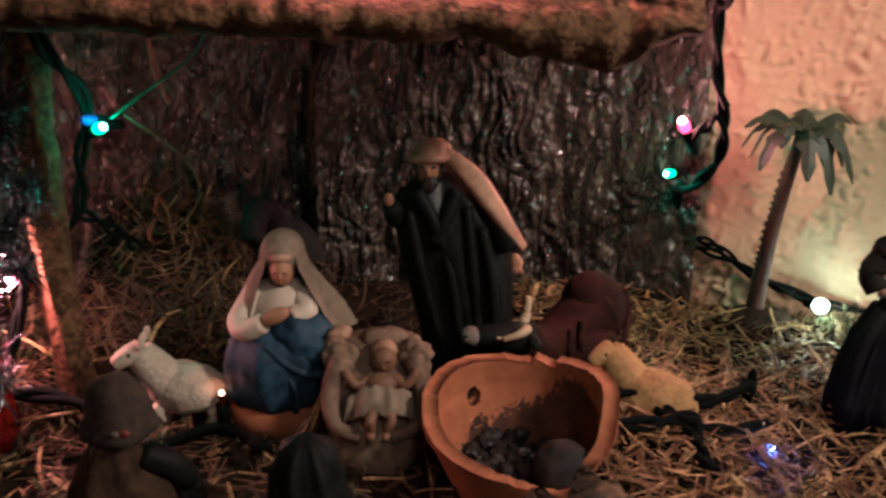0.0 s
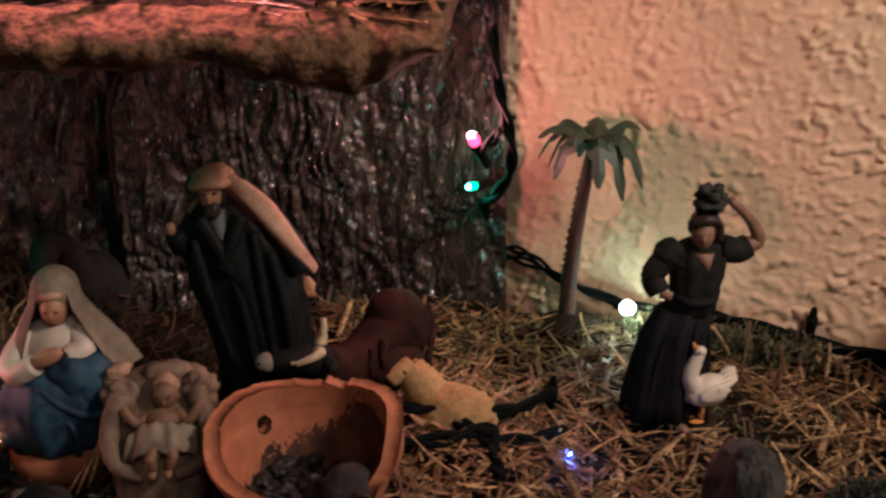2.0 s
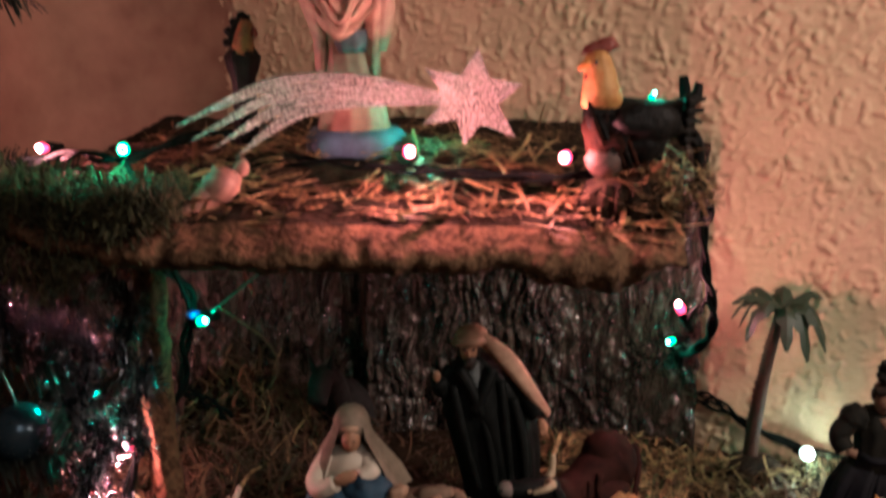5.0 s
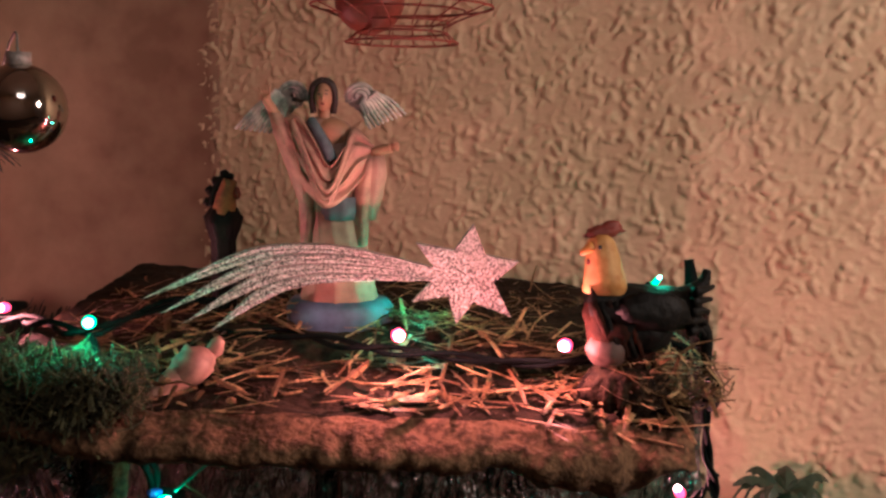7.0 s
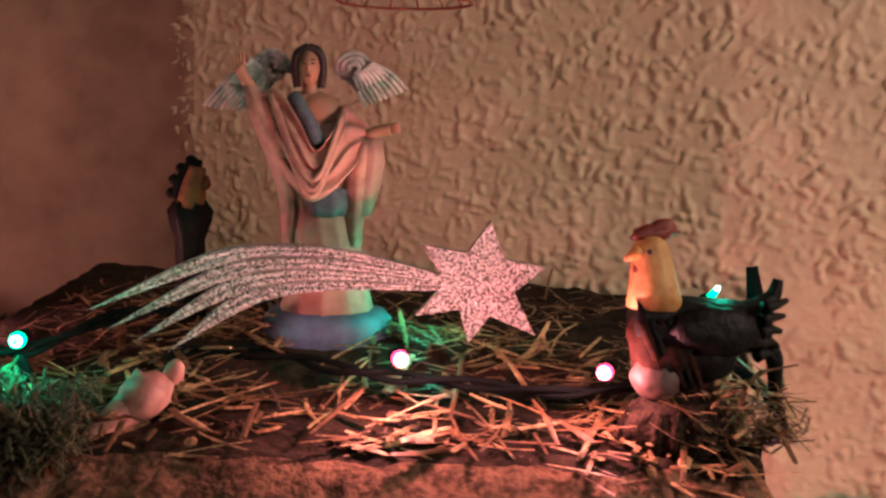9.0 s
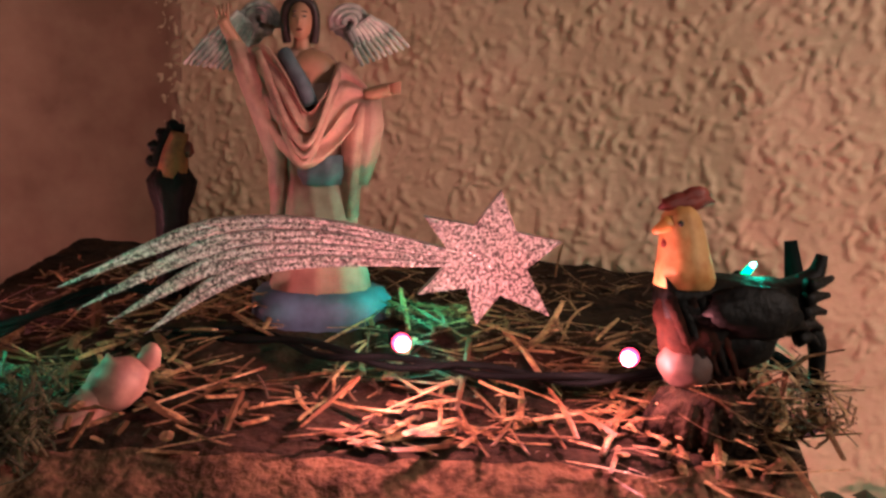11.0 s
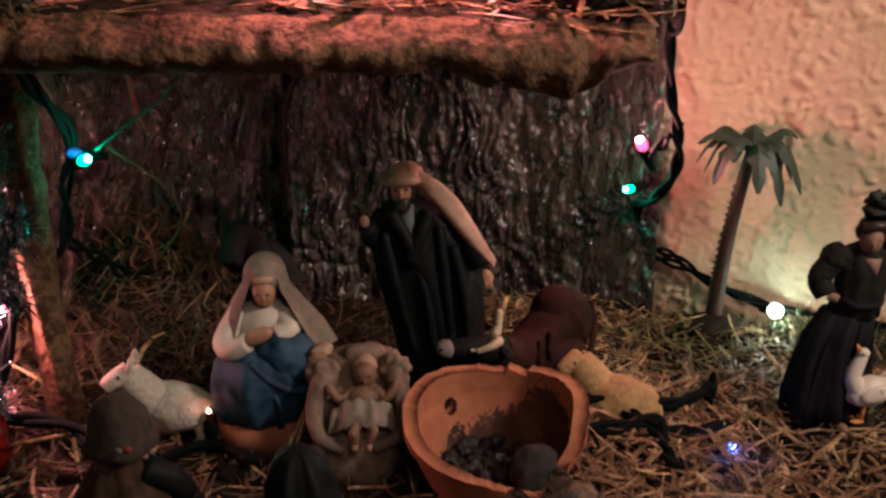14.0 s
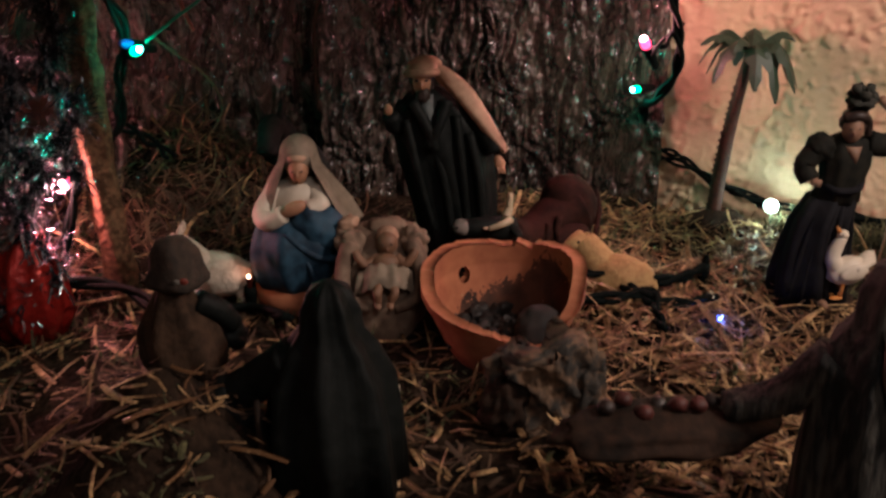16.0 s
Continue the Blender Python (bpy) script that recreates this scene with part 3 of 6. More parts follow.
def cradle():
    bm = bmesh.new()
    x = -0.0235
    # a sack-like crib whose front slopes back towards the top
    loft(bm, [(x - 0.002, 0.368, 0.005, 0.0150, 0.016), (x - 0.002, 0.368, 0.012, 0.0195, 0.0195), (x - 0.001, 0.369, 0.024, 0.0222, 0.0215), (x, 0.371, 0.036, 0.0232, 0.0210), (x, 0.375, 0.048, 0.0228, 0.0175), (x + 0.0005, 0.379, 0.057, 0.0210, 0.0135), (x + 0.001, 0.383, 0.064, 0.0175, 0.0085), (x + 0.001, 0.385, 0.066, 0.010, 0.004)], 0, 64, 5, 0.035)
    # the raised, rumpled rim round the infant
    for e in (-1, 1):
        blob(bm, (x + e * 0.0160, 0.374, 0.0590), (0.0082, 0.0075, 0.0085), 0, (0, e * 25, e * 20), 0.35, 4, e)
        tube(bm, [(x + e * 0.0150, 0.368, 0.062), (x + e * 0.0195, 0.360, 0.050), (x + e * 0.0170, 0.3525, 0.039), (x + e * 0.0060, 0.3490, 0.034)], 0.0048, 0.0028, 0, 12)
    blob(bm, (x - 0.0165, 0.377, 0.0690), (0.0055, 0.0040, 0.0038), 4, (0, -20, 0), 0.4, 3, 7)
    blob(bm, (x + 0.003, 0.380, 0.0655), (0.0110, 0.0050, 0.0050), 0, (0, 0, 0), 0.3, 3, 9)
    # infant: head, spread arms, cloth over the middle, bare legs
    blob(bm, (x + 0.003, 0.3655, 0.0622), (0.0054, 0.0055, 0.0062), 2)
    blob(bm, (x + 0.003, 0.3690, 0.0650), (0.0056, 0.0050, 0.0050), 4, rough=0.15)
    blob(bm, (x + 0.003, 0.3602, 0.0612), (0.0009, 0.0012, 0.0011), 2, sub=2)
    for e in (-1, 1):
        blob(bm, (x + 0.003 + e * 0.0021, 0.3608, 0.0634), (0.0009, 0.0007, 0.0005), 3, sub=2)
        tube(bm, [(x + 0.003 + e * 0.0045, 0.3625, 0.0555), (x + 0.002 + e * 0.0100, 0.3595, 0.0535), (x + 0.002 + e * 0.0135, 0.3600, 0.0570), (x + 0.002 + e * 0.0150, 0.3615, 0.0600)], 0.0026, 0.0019, 2, 12)
    blob(bm, (x + 0.002, 0.3600, 0.0530), (0.0072, 0.0050, 0.0060), 2)

    def wrap(u, v):
        p = along([(x - 0.0130, 0.356, 0.049), (x - 0.004, 0.3540, 0.0550), (x + 0.006, 0.3545, 0.0548), (x + 0.0150, 0.358, 0.050)], u).lerp(
            along([(x - 0.0140, 0.3515, 0.039), (x - 0.005, 0.3475, 0.0455), (x + 0.008, 0.3475, 0.0455), (x + 0.0160, 0.3535, 0.040)], u), v)
        return p + Vector((0, -0.0010 * math.sin(u * 19 + v * 3) - 0.0018 * math.sin(math.pi * v), 0.0006 * math.sin(u * 31)))

    sheet(bm, wrap, 28, 10, 0.0035, 1)
    for e in (-1, 1):
        tube(bm, [(x + 0.002 + e * 0.0030, 0.3510, 0.0465), (x + 0.002 + e * 0.0042, 0.3462, 0.0440), (x + 0.0010 + e * 0.0030, 0.3462, 0.0395)], 0.0028, 0.0020, 2, 12)
        blob(bm, (x + 0.0010 + e * 0.0030, 0.3448, 0.0380), (0.0019, 0.0030, 0.0016), 2, (20, 0, 0), sub=2)
    return statue("cradle_figurine", bm, [mat("crib_clay", (0.25, 0.175, 0.120), 0.8, scale=160, vary=0.5, bump=0.6, depth=0.0014, colour2=(0.085, 0.052, 0.034), stretch=(1, 1, 0.6)), GREYCLOTH, mat("infant_skin", (0.24, 0.125, 0.070), 0.6, scale=200, vary=0.2, bump=0.1), HAIR, BEIGE], "small infant figurine lying in a grey straw cradle")


def ox():
    bm = bmesh.new()
    # rump high at the back, neck and head stretched low towards the crib
    blob(bm, (0.0850, 0.458, 0.0440), (0.0170, 0.0150, 0.0200), 0, (0, -24, 10), 0.06, 4)
    tube(bm, [(0.0880, 0.458, 0.042), (0.0770, 0.452, 0.038), (0.0650, 0.442, 0.0335), (0.0540, 0.430, 0.0360), (0.0455, 0.420, 0.0430)], 0.0175, 0.0088, 0, 28, 8)
    blob(bm, (0.0790, 0.440, 0.0280), (0.0180, 0.0100, 0.0120), 0, (0, -14, 14), 0.08, 4, 3)
    for k in range(3):
        tube(bm, [(0.0760 - 0.006 * k, 0.4360 - 0.004 * k, 0.046 - 0.003 * k), (0.0745 - 0.006 * k, 0.4315 - 0.004 * k, 0.036 - 0.002 * k), (0.0765 - 0.006 * k, 0.4325 - 0.004 * k, 0.026)], 0.0022, 0.0014, 0, 8, 4)
    tube(bm, [(0.101, 0.462, 0.052), (0.103, 0.456, 0.040), (0.099, 0.446, 0.026)], 0.0022, 0.0016, 0, 10)
    tube(bm, [(0.0455, 0.4175, 0.0465), (0.0370, 0.4125, 0.0500), (0.0270, 0.4105, 0.0505), (0.0200, 0.4100, 0.0510)], 0.0078, 0.0048, 1, 20)
    blob(bm, (0.0192, 0.4095, 0.0515), (0.0056, 0.0052, 0.0046), 2, (0, 10, 0), 0.1)
    blob(bm, (0.0160, 0.4055, 0.0530), (0.0011, 0.0009, 0.0008), 1, sub=2)
    blob(bm, (0.0315, 0.4045, 0.0525), (0.0015, 0.0011, 0.0010), 3, sub=2)
    tube(bm, [(0.0440, 0.4190, 0.0530), (0.0460, 0.4210, 0.0585), (0.0466, 0.4220, 0.0660)], 0.0029, 0.0014, 3, 12)
    tube(bm, [(0.0430, 0.4100, 0.0545), (0.0440, 0.4030, 0.0575), (0.0400, 0.3990, 0.0570), (0.0330, 0.3990, 0.0545)], 0.0030, 0.0013, 3, 12)
    blob(bm, (0.0480, 0.4090, 0.0490), (0.0030, 0.0060, 0.0022), 1, (20, 0, 30), 0.2)
    tube(bm, [(0.0620, 0.428, 0.026), (0.0480, 0.420, 0.022), (0.0400, 0.420, 0.020)], 0.0055, 0.0035, 0, 12)
    return statue("ox_figurine", bm, [OXHIDE, BLACKCLOTH, mat("pale_muzzle", (0.20, 0.17, 0.15), 0.7, scale=200, vary=0.3, bump=0.2), HORN], "dark brown lying ox figurine with cream horns")


def lamb(name, body, head, material, label, facing, k=1.0, ear=0.007):
    bm = bmesh.new()
    bx, by, bz = body
    hx, hy, hz = head
    blob(bm, body, (0.0185 * k, 0.0118 * k, 0.0118 * k), 0, (0, 0, facing), 0.10, 4, bx * 90)
    tube(bm, [(bx + (hx - bx) * 0.35, by + (hy - by) * 0.4, bz + 0.002), (bx + (hx - bx) * 0.8, by + (hy - by) * 0.8, bz + (hz - bz) * 0.7), head], 0.0094 * k, 0.0060 * k, 0, 20)
    d = -1 if hx < bx else 1
    tube(bm, [head, (hx + d * 0.005, hy - 0.003, hz - 0.001), (hx + d * 0.010, hy - 0.005, hz - 0.004)], 0.0058, 0.0032, 0, 14)
    blob(bm, (hx + d * 0.003, hy - 0.006, hz + 0.001), (0.0011, 0.0011, 0.0011), 1, sub=2)
    blob(bm, (hx - d * 0.003, hy - 0.0045 * k, hz + ear), (0.0017, 0.0014, 0.0044), 0, (-18, -d * 14, 0), sub=3)
    blob(bm, (hx - d * 0.003, hy + 0.0040 * k, hz + ear), (0.0017, 0.0014, 0.0044), 0, (18, -d * 14, 0), sub=3)
    for q, (fx, fy) in enumerate(((0.012, -0.006), (0.012, 0.006), (-0.012, -0.006), (-0.012, 0.006))):
        tube(bm, [(bx + fx, by + fy, bz - 0.005), (bx + fx, by + fy, bz - 0.021)], 0.0028, 0.002, 0, 8, 3)
    return statue(name, bm, [material, HAIR], label, "lamb figurine")


def bowl():
    """A broken terracotta bowl: a lathed shell with a drilled hole and a snapped front."""
    cx, cy, z0, R, na, nh, th = 0.0355, 0.345, 0.004, 0.0388, 288, 56, 0.0054
    top = base("broken_bowl", (0, 0, 0), "broken orange terracotta bowl holding charcoal", "bowl")

    def rim(a):
        h = 0.0535 + 0.0015 * math.sin(a * 3 + 1) + 0.0010 * noise.noise(Vector((a * 7, 0, 0))) + 0.0006 * noise.noise(Vector((a * 25, 0, 0)))
        d = math.degrees(a) % 360
        if 176 < d < 262:
            h -= 0.005 + 0.017 * ((d - 176) / 86)
        elif 262 <= d < 318:
            h -= 0.0255 + 0.003 * math.sin(d * 0.09) + 0.0012 * noise.noise(Vector((d * 0.22, 3, 0)))
        elif 318 <= d < 352:
            h -= 0.019 * (352 - d) / 34
        elif 58 < d < 74:
            h -= 0.0035 * (74 - d) / 16
        elif 74 <= d <= 176:
            h -= 0.0025
        return h

    def at(i, j, inner):
        a = 2 * math.pi * i / na
        f = j / nh
        h = f * rim(a)
        r = (0.017 + (R - 0.017) * min(1.0, (h / 0.040)) ** 0.62) - (th if inner else 0)
        if h > 0.036 and not inner:
            r += 0.0012
        if inner:
            h = max(h, 0.005)
        return (cx + r * math.cos(a), cy + r * math.sin(a), z0 + h)

    keep = {}
    for i in range(na):
        for j in range(nh):
            d = 360 * i / na
            hz = (j + 0.5) / nh * 0.0515
            keep[i, j] = ((d - 122) * 0.00062) ** 2 + (hz - 0.036) ** 2 > 0.0038 ** 2
    verts, faces, ids, sooty = [], [], {}, []

    def vid(i, j, inner):
        key = (i % na, j, inner)
        if key not in ids:
            ids[key] = len(verts)
            verts.append(at(i % na, j, inner))
        return ids[key]

    for (i, j), k in keep.items():
        if not k:
            continue
        o = [vid(i, j, 0), vid(i + 1, j, 0), vid(i + 1, j + 1, 0), vid(i, j + 1, 0)]
        q = [vid(i, j, 1), vid(i + 1, j, 1), vid(i + 1, j + 1, 1), vid(i, j + 1, 1)]
        faces.append(o)
        if j < 23 + 8 * noise.noise(Vector((i * 0.045, 2, 0))) + 5 * noise.noise(Vector((i * 0.3, j * 0.3, 1))) + 4 * noise.noise(Vector((i * 0.9, j * 0.9, 3))) + 24 * math.exp(-(((i + 150) % 288 - 178) / 46) ** 2):
            sooty.append(len(faces))
        faces.append(q[::-1])
        for e, nb in ((0, (i, j - 1)), (1, ((i + 1) % na, j)), (2, (i, j + 1)), (3, ((i - 1) % na, j))):
            if not keep.get(nb, False) and not (e == 0 and j == 0):
                faces.append([o[e], q[e], q[(e + 1) % 4], o[(e + 1) % 4]][::-1])
    faces.append([vid(i, 0, 0) for i in range(na)][::-1])
    b = flat_mesh("shell", verts, faces, [TERRA, SOOTY], top, True)
    for k in sooty:
        b.data.polygons[k].material_index = 1
    bm = bmesh.new()
    loft(bm, [(cx, cy, z0 + 0.004, 0.018, 0.018), (cx, cy, z0 + 0.012, 0.0255, 0.0255), (cx, cy, z0 + 0.0145, 0.002, 0.002)], 0)
    part("ash_bed", bm, SOOT, top, "black soot and ash")
    return top


def coals():
    bm = bmesh.new()
    rnd = random.Random(4)
    for k in range(84):
        a, r = rnd.random() * 6.3, 0.0265 * rnd.random() ** 0.55
        blob(bm, (0.0335 + r * math.cos(a), 0.345 + r * math.sin(a), 0.0195 + rnd.random() * 0.004), (0.0042, 0.0035, 0.003), 0, (rnd.random() * 90, rnd.random() * 90, rnd.random() * 90), 0.6, 2, k)
    tagged(link("charcoal", bm, COAL, smooth=False), "black charcoal lumps heaped in the bowl", "charcoal", kind="stuff")
    bm = bmesh.new()
    blob(bm, (0.052, 0.331, 0.030), (0.0120, 0.0110, 0.0120), 0, (0, 0, 0), 0.12, 4)
    tagged(link("chestnut", bm, SOOT), "round dark brown lump lying in the bowl", "chestnut")


seated_woman()
standing_man()
cradle()
ox()
lamb("white_lamb", (-0.1110, 0.390, 0.0365), (-0.1300, 0.388, 0.0560), WHITEWOOL, "white lamb figurine standing on the straw", -10, 1.04)
lamb("yellow_lamb", (0.105, 0.404, 0.020), (0.086, 0.415, 0.040), YELLOWWOOL, "cream yellow lamb figurine lying in the straw", -30, 1.22, -0.001)
bowl()
coals()


# ---- palm, water carrier, goose ----
def palm():
    top = base("palm_tree", (0, 0, 0), "small artificial palm with drooping green fronds", "palm")
    bm = bmesh.new()
    tube(bm, [(0.193, 0.522, -0.004), (0.194, 0.519, 0.035), (0.196, 0.511, 0.08), (0.200, 0.502, 0.124)], 0.0052, 0.0034, 0, 12, 8)
    for k in range(26):
        f = k / 26
        blob(bm, (0.193 + 0.007 * f * f, 0.522 - 0.02 * f * f, 0.004 + 0.118 * f), (0.0052 - 0.0016 * f, 0.0052 - 0.0016 * f, 0.0016), 0, (k * 7 % 20, 8, k * 50), 0.3, 2, k)
    part("trunk", bm, PALMTRUNK, top)
    bm = bmesh.new()
    blob(bm, (0.193, 0.518, 0.002), (0.022, 0.015, 0.012), 0, rough=0.5, seed=3)
    part("foot", bm, BROWNCLOTH, top)
    rnd = random.Random(2)
    for k in range(15):
        a = k * 2.39996 + 0.3
        L = 0.025 + 0.006 * rnd.random()
        drop = 0.017 + 0.020 * rnd.random() if k % 3 else 0.004
        c, s = math.cos(a), math.sin(a)
        bm = bmesh.new()
        rows = []
        for i in range(9):
            f = i / 8
            p = Vector((0.2 + c * L * (f ** 0.8), 0.501 + s * L * (f ** 0.8), 0.124 + 0.011 * math.sin(math.pi * min(1, f * 0.75)) - drop * f ** 2.2))
            w = 0.0072 * math.sin(math.pi * (0.12 + 0.80 * f)) * (1 if i % 2 else 0.62)
            side = Vector((-s, c, 0))
            rows.append([bm.verts.new(p - side * w - Vector((0, 0, w * 0.5))), bm.verts.new(p + Vector((0, 0, 0.0008))), bm.verts.new(p + side * w - Vector((0, 0, w * 0.5))), bm.verts.new(p - Vector((0, 0, 0.0008)))])
        for r0, r1 in zip(rows, rows[1:]):
            for i in range(4):
                bm.faces.new((r0[i], r0[(i + 1) % 4], r1[(i + 1) % 4], r1[i]))
        part("frond", bm, PALMGREEN, top, smooth=False)


def carrier():
    bm = bmesh.new()
    y = 0.408
    loft(bm, [(0.2140, y, 0.004, 0.0215, 0.016), (0.2135, y, 0.020, 0.0210, 0.0165), (0.2140, y, 0.036, 0.0180, 0.0150), (0.2155, y - 0.001, 0.052, 0.0160, 0.0130), (0.2195, y - 0.002, 0.066, 0.0130, 0.0110)], 2, 64, 7, 0.085)
    loft(bm, [(0.2205, y - 0.002, 0.064, 0.0128, 0.0112), (0.2220, y - 0.003, 0.074, 0.0112, 0.0098), (0.2232, y - 0.003, 0.084, 0.0128, 0.0108), (0.2232, y - 0.003, 0.092, 0.0138, 0.0098), (0.2228, y - 0.003, 0.0985, 0.0105, 0.0075), (0.2225, y - 0.003, 0.1010, 0.004, 0.004)], 0, 48, 9, 0.045)
    tube(bm, [(0.2110, y - 0.004, 0.0740), (0.2160, y - 0.0130, 0.0725), (0.2270, y - 0.0135, 0.0730), (0.2335, y - 0.004, 0.0745)], 0.0019, 0.0019, 2, 10)
    blob(bm, (0.2240, y - 0.0138, 0.0725), (0.0024, 0.0016, 0.0022), 2)
    for k in range(6):
        s = -0.012 + 0.0048 * k
        tube(bm, [(0.2205 + s * 0.6, y - 0.0115 + abs(s) * 0.3, 0.068), (0.2170 + s, y - 0.0150 + abs(s) * 0.4, 0.045), (0.2140 + s * 1.3, y - 0.0170 + abs(s) * 0.5, 0.010)], 0.0013, 0.0017, 2, 8, 5)
    # neck, face and tied hair
    tube(bm, [(0.2228, y - 0.005, 0.094), (0.2226, y - 0.006, 0.101)], 0.0042, 0.0034, 1, 12, 3)
    loft(bm, [(0.2240, y - 0.0122, 0.0875, 0.0006, 0.0012), (0.2236, y - 0.0115, 0.0915, 0.0026, 0.0024), (0.2230, y - 0.0098, 0.0960, 0.0046, 0.0030)], 1, 16)
    blob(bm, (0.2218, y - 0.0090, 0.1050), (0.0052, 0.0056, 0.0074), 1, (0, 6, 0))
    blob(bm, (0.2200, y - 0.0148, 0.1040), (0.0009, 0.0014, 0.0016), 1, sub=2)
    for e in (-1, 1):
        blob(bm, (0.2208 + e * 0.0021, y - 0.0140, 0.1063), (0.0009, 0.0006, 0.0005), 3, sub=2)
    blob(bm, (0.2242, y - 0.0045, 0.1080), (0.0078, 0.0070, 0.0072), 3, rough=0.2)
    tube(bm, [(0.2165, y - 0.010, 0.1110), (0.2225, y - 0.0128, 0.1130), (0.2290, y - 0.009, 0.1090), (0.2310, y - 0.007, 0.1010)], 0.0026, 0.0022, 3, 10)
    for k in range(16):
        a = k * 2.4
        blob(bm, (0.2255 + 0.0062 * math.cos(a) * (k / 16) ** 0.5, y - 0.006 + 0.005 * math.sin(a) * (k / 16) ** 0.5, 0.1215 + 0.0042 * math.sin(k * 1.7)), (0.0030, 0.0028, 0.0028), 4, (k * 20, k * 33, 0), 0.6, 2, k)
    blob(bm, (0.2255, y - 0.006, 0.1190), (0.0080, 0.0068, 0.0032), 4, rough=0.3)
    # one puffed sleeve on the hip, one arm raised to the load
    blob(bm, (0.2085, y - 0.004, 0.0940), (0.0082, 0.0078, 0.0076), 0, (0, 30, 0), 0.2, 4, 1)
    tube(bm, [(0.2060, y - 0.004, 0.092), (0.2000, y - 0.006, 0.0845), (0.2025, y - 0.010, 0.0775)], 0.0062, 0.0052, 0, 14)
    tube(bm, [(0.2030, y - 0.010, 0.0775), (0.2075, y - 0.013, 0.0765)], 0.0024, 0.0020, 1, 10, 3)
    tube(bm, [(0.2330, y - 0.004, 0.0960), (0.2410, y - 0.005, 0.0945), (0.2465, y - 0.005, 0.0965)], 0.0068, 0.0058, 0, 14)
    tube(bm, [(0.2450, y - 0.005, 0.0960), (0.2508, y - 0.006, 0.1000), (0.2450, y - 0.007, 0.1105), (0.2345, y - 0.008, 0.1205)], 0.0042, 0.0022, 1, 14)
    # the rough plinth and a bare foot
    loft(bm, [(0.2170, y - 0.003, -0.004, 0.0235, 0.018), (0.2170, y - 0.003, 0.0045, 0.0228, 0.0172), (0.2170, y - 0.003, 0.0058, 0.0200, 0.0150)], 5, 28, 6, 0.04)
    blob(bm, (0.2155, y - 0.0180, 0.0085), (0.0026, 0.0045, 0.0022), 1, (0, 0, 15))
    statue("jar_carrier_figurine", bm, [mat("dark_bodice", (0.016, 0.015, 0.011), 0.8, scale=200, vary=0.5, bump=0.5, colour2=(0.005, 0.006, 0.005), spec=0.15), mat("dim_skin", (0.26, 0.145, 0.090), 0.6, scale=200, vary=0.25, bump=0.15), mat("dark_skirt", (0.010, 0.010, 0.013), 0.8, scale=170, vary=0.5, bump=0.5, colour2=(0.004, 0.004, 0.005), spec=0.15), HAIR, mat("dark_load", (0.020, 0.021, 0.014), 0.85, scale=300, vary=0.5, bump=0.7), BROWNCLOTH],
           "standing figurine in a black dress carrying a jar on its head")
    bm = bmesh.new()
    gx, gy, gz = 0.2272, 0.392, 0.0275
    blob(bm, (gx, gy, gz), (0.0112, 0.0075, 0.0078), 0, (0, -14, 0), 0.10, 4)
    tube(bm, [(gx - 0.0060, gy, gz + 0.002), (gx - 0.0088, gy, gz + 0.0085), (gx - 0.0070, gy, gz + 0.0150), (gx - 0.0048, gy, gz + 0.0195)], 0.0050, 0.0026, 0, 14)
    blob(bm, (gx - 0.0050, gy, gz + 0.0210), (0.0032, 0.0028, 0.0027), 0)
    tube(bm, [(gx - 0.0068, gy, gz + 0.0222), (gx - 0.0088, gy, gz + 0.0258)], 0.0015, 0.0007, 1, 8, 2)
    blob(bm, (gx - 0.0062, gy - 0.0024, gz + 0.0216), (0.0006, 0.0005, 0.0006), 2, sub=2)
    for k in range(4):
        tube(bm, [(gx + 0.002 + 0.002 * k, gy - 0.0062 + 0.003 * k, gz + 0.003), (gx + 0.0085 + 0.001 * k, gy - 0.005 + 0.003 * k, gz + 0.0050 + 0.0008 * k), (gx + 0.0135 + 0.0006 * k, gy - 0.0025 + 0.0018 * k, gz + 0.0060 + 0.0009 * k)], 0.0026, 0.0011, 0, 8, 3)
    blob(bm, (gx + 0.001, gy - 0.0066, gz + 0.001), (0.0080, 0.0020, 0.0046), 0, (0, -16, 0), 0.2)
    for s in (-1, 1):
        tube(bm, [(gx - 0.002, gy + s * 0.003, gz - 0.005), (gx - 0.003, gy + s * 0.003, gz - 0.0150)], 0.0012, 0.0010, 1, 6, 2)
        blob(bm, (gx - 0.005, gy + s * 0.003, gz - 0.0152), (0.0038, 0.0020, 0.0009), 1, sub=2)
    statue("goose_figurine", bm, [WHITEPAINT, ORANGE, HAIR], "white goose figurine with orange bill", "goose figurine")


palm()
carrier()


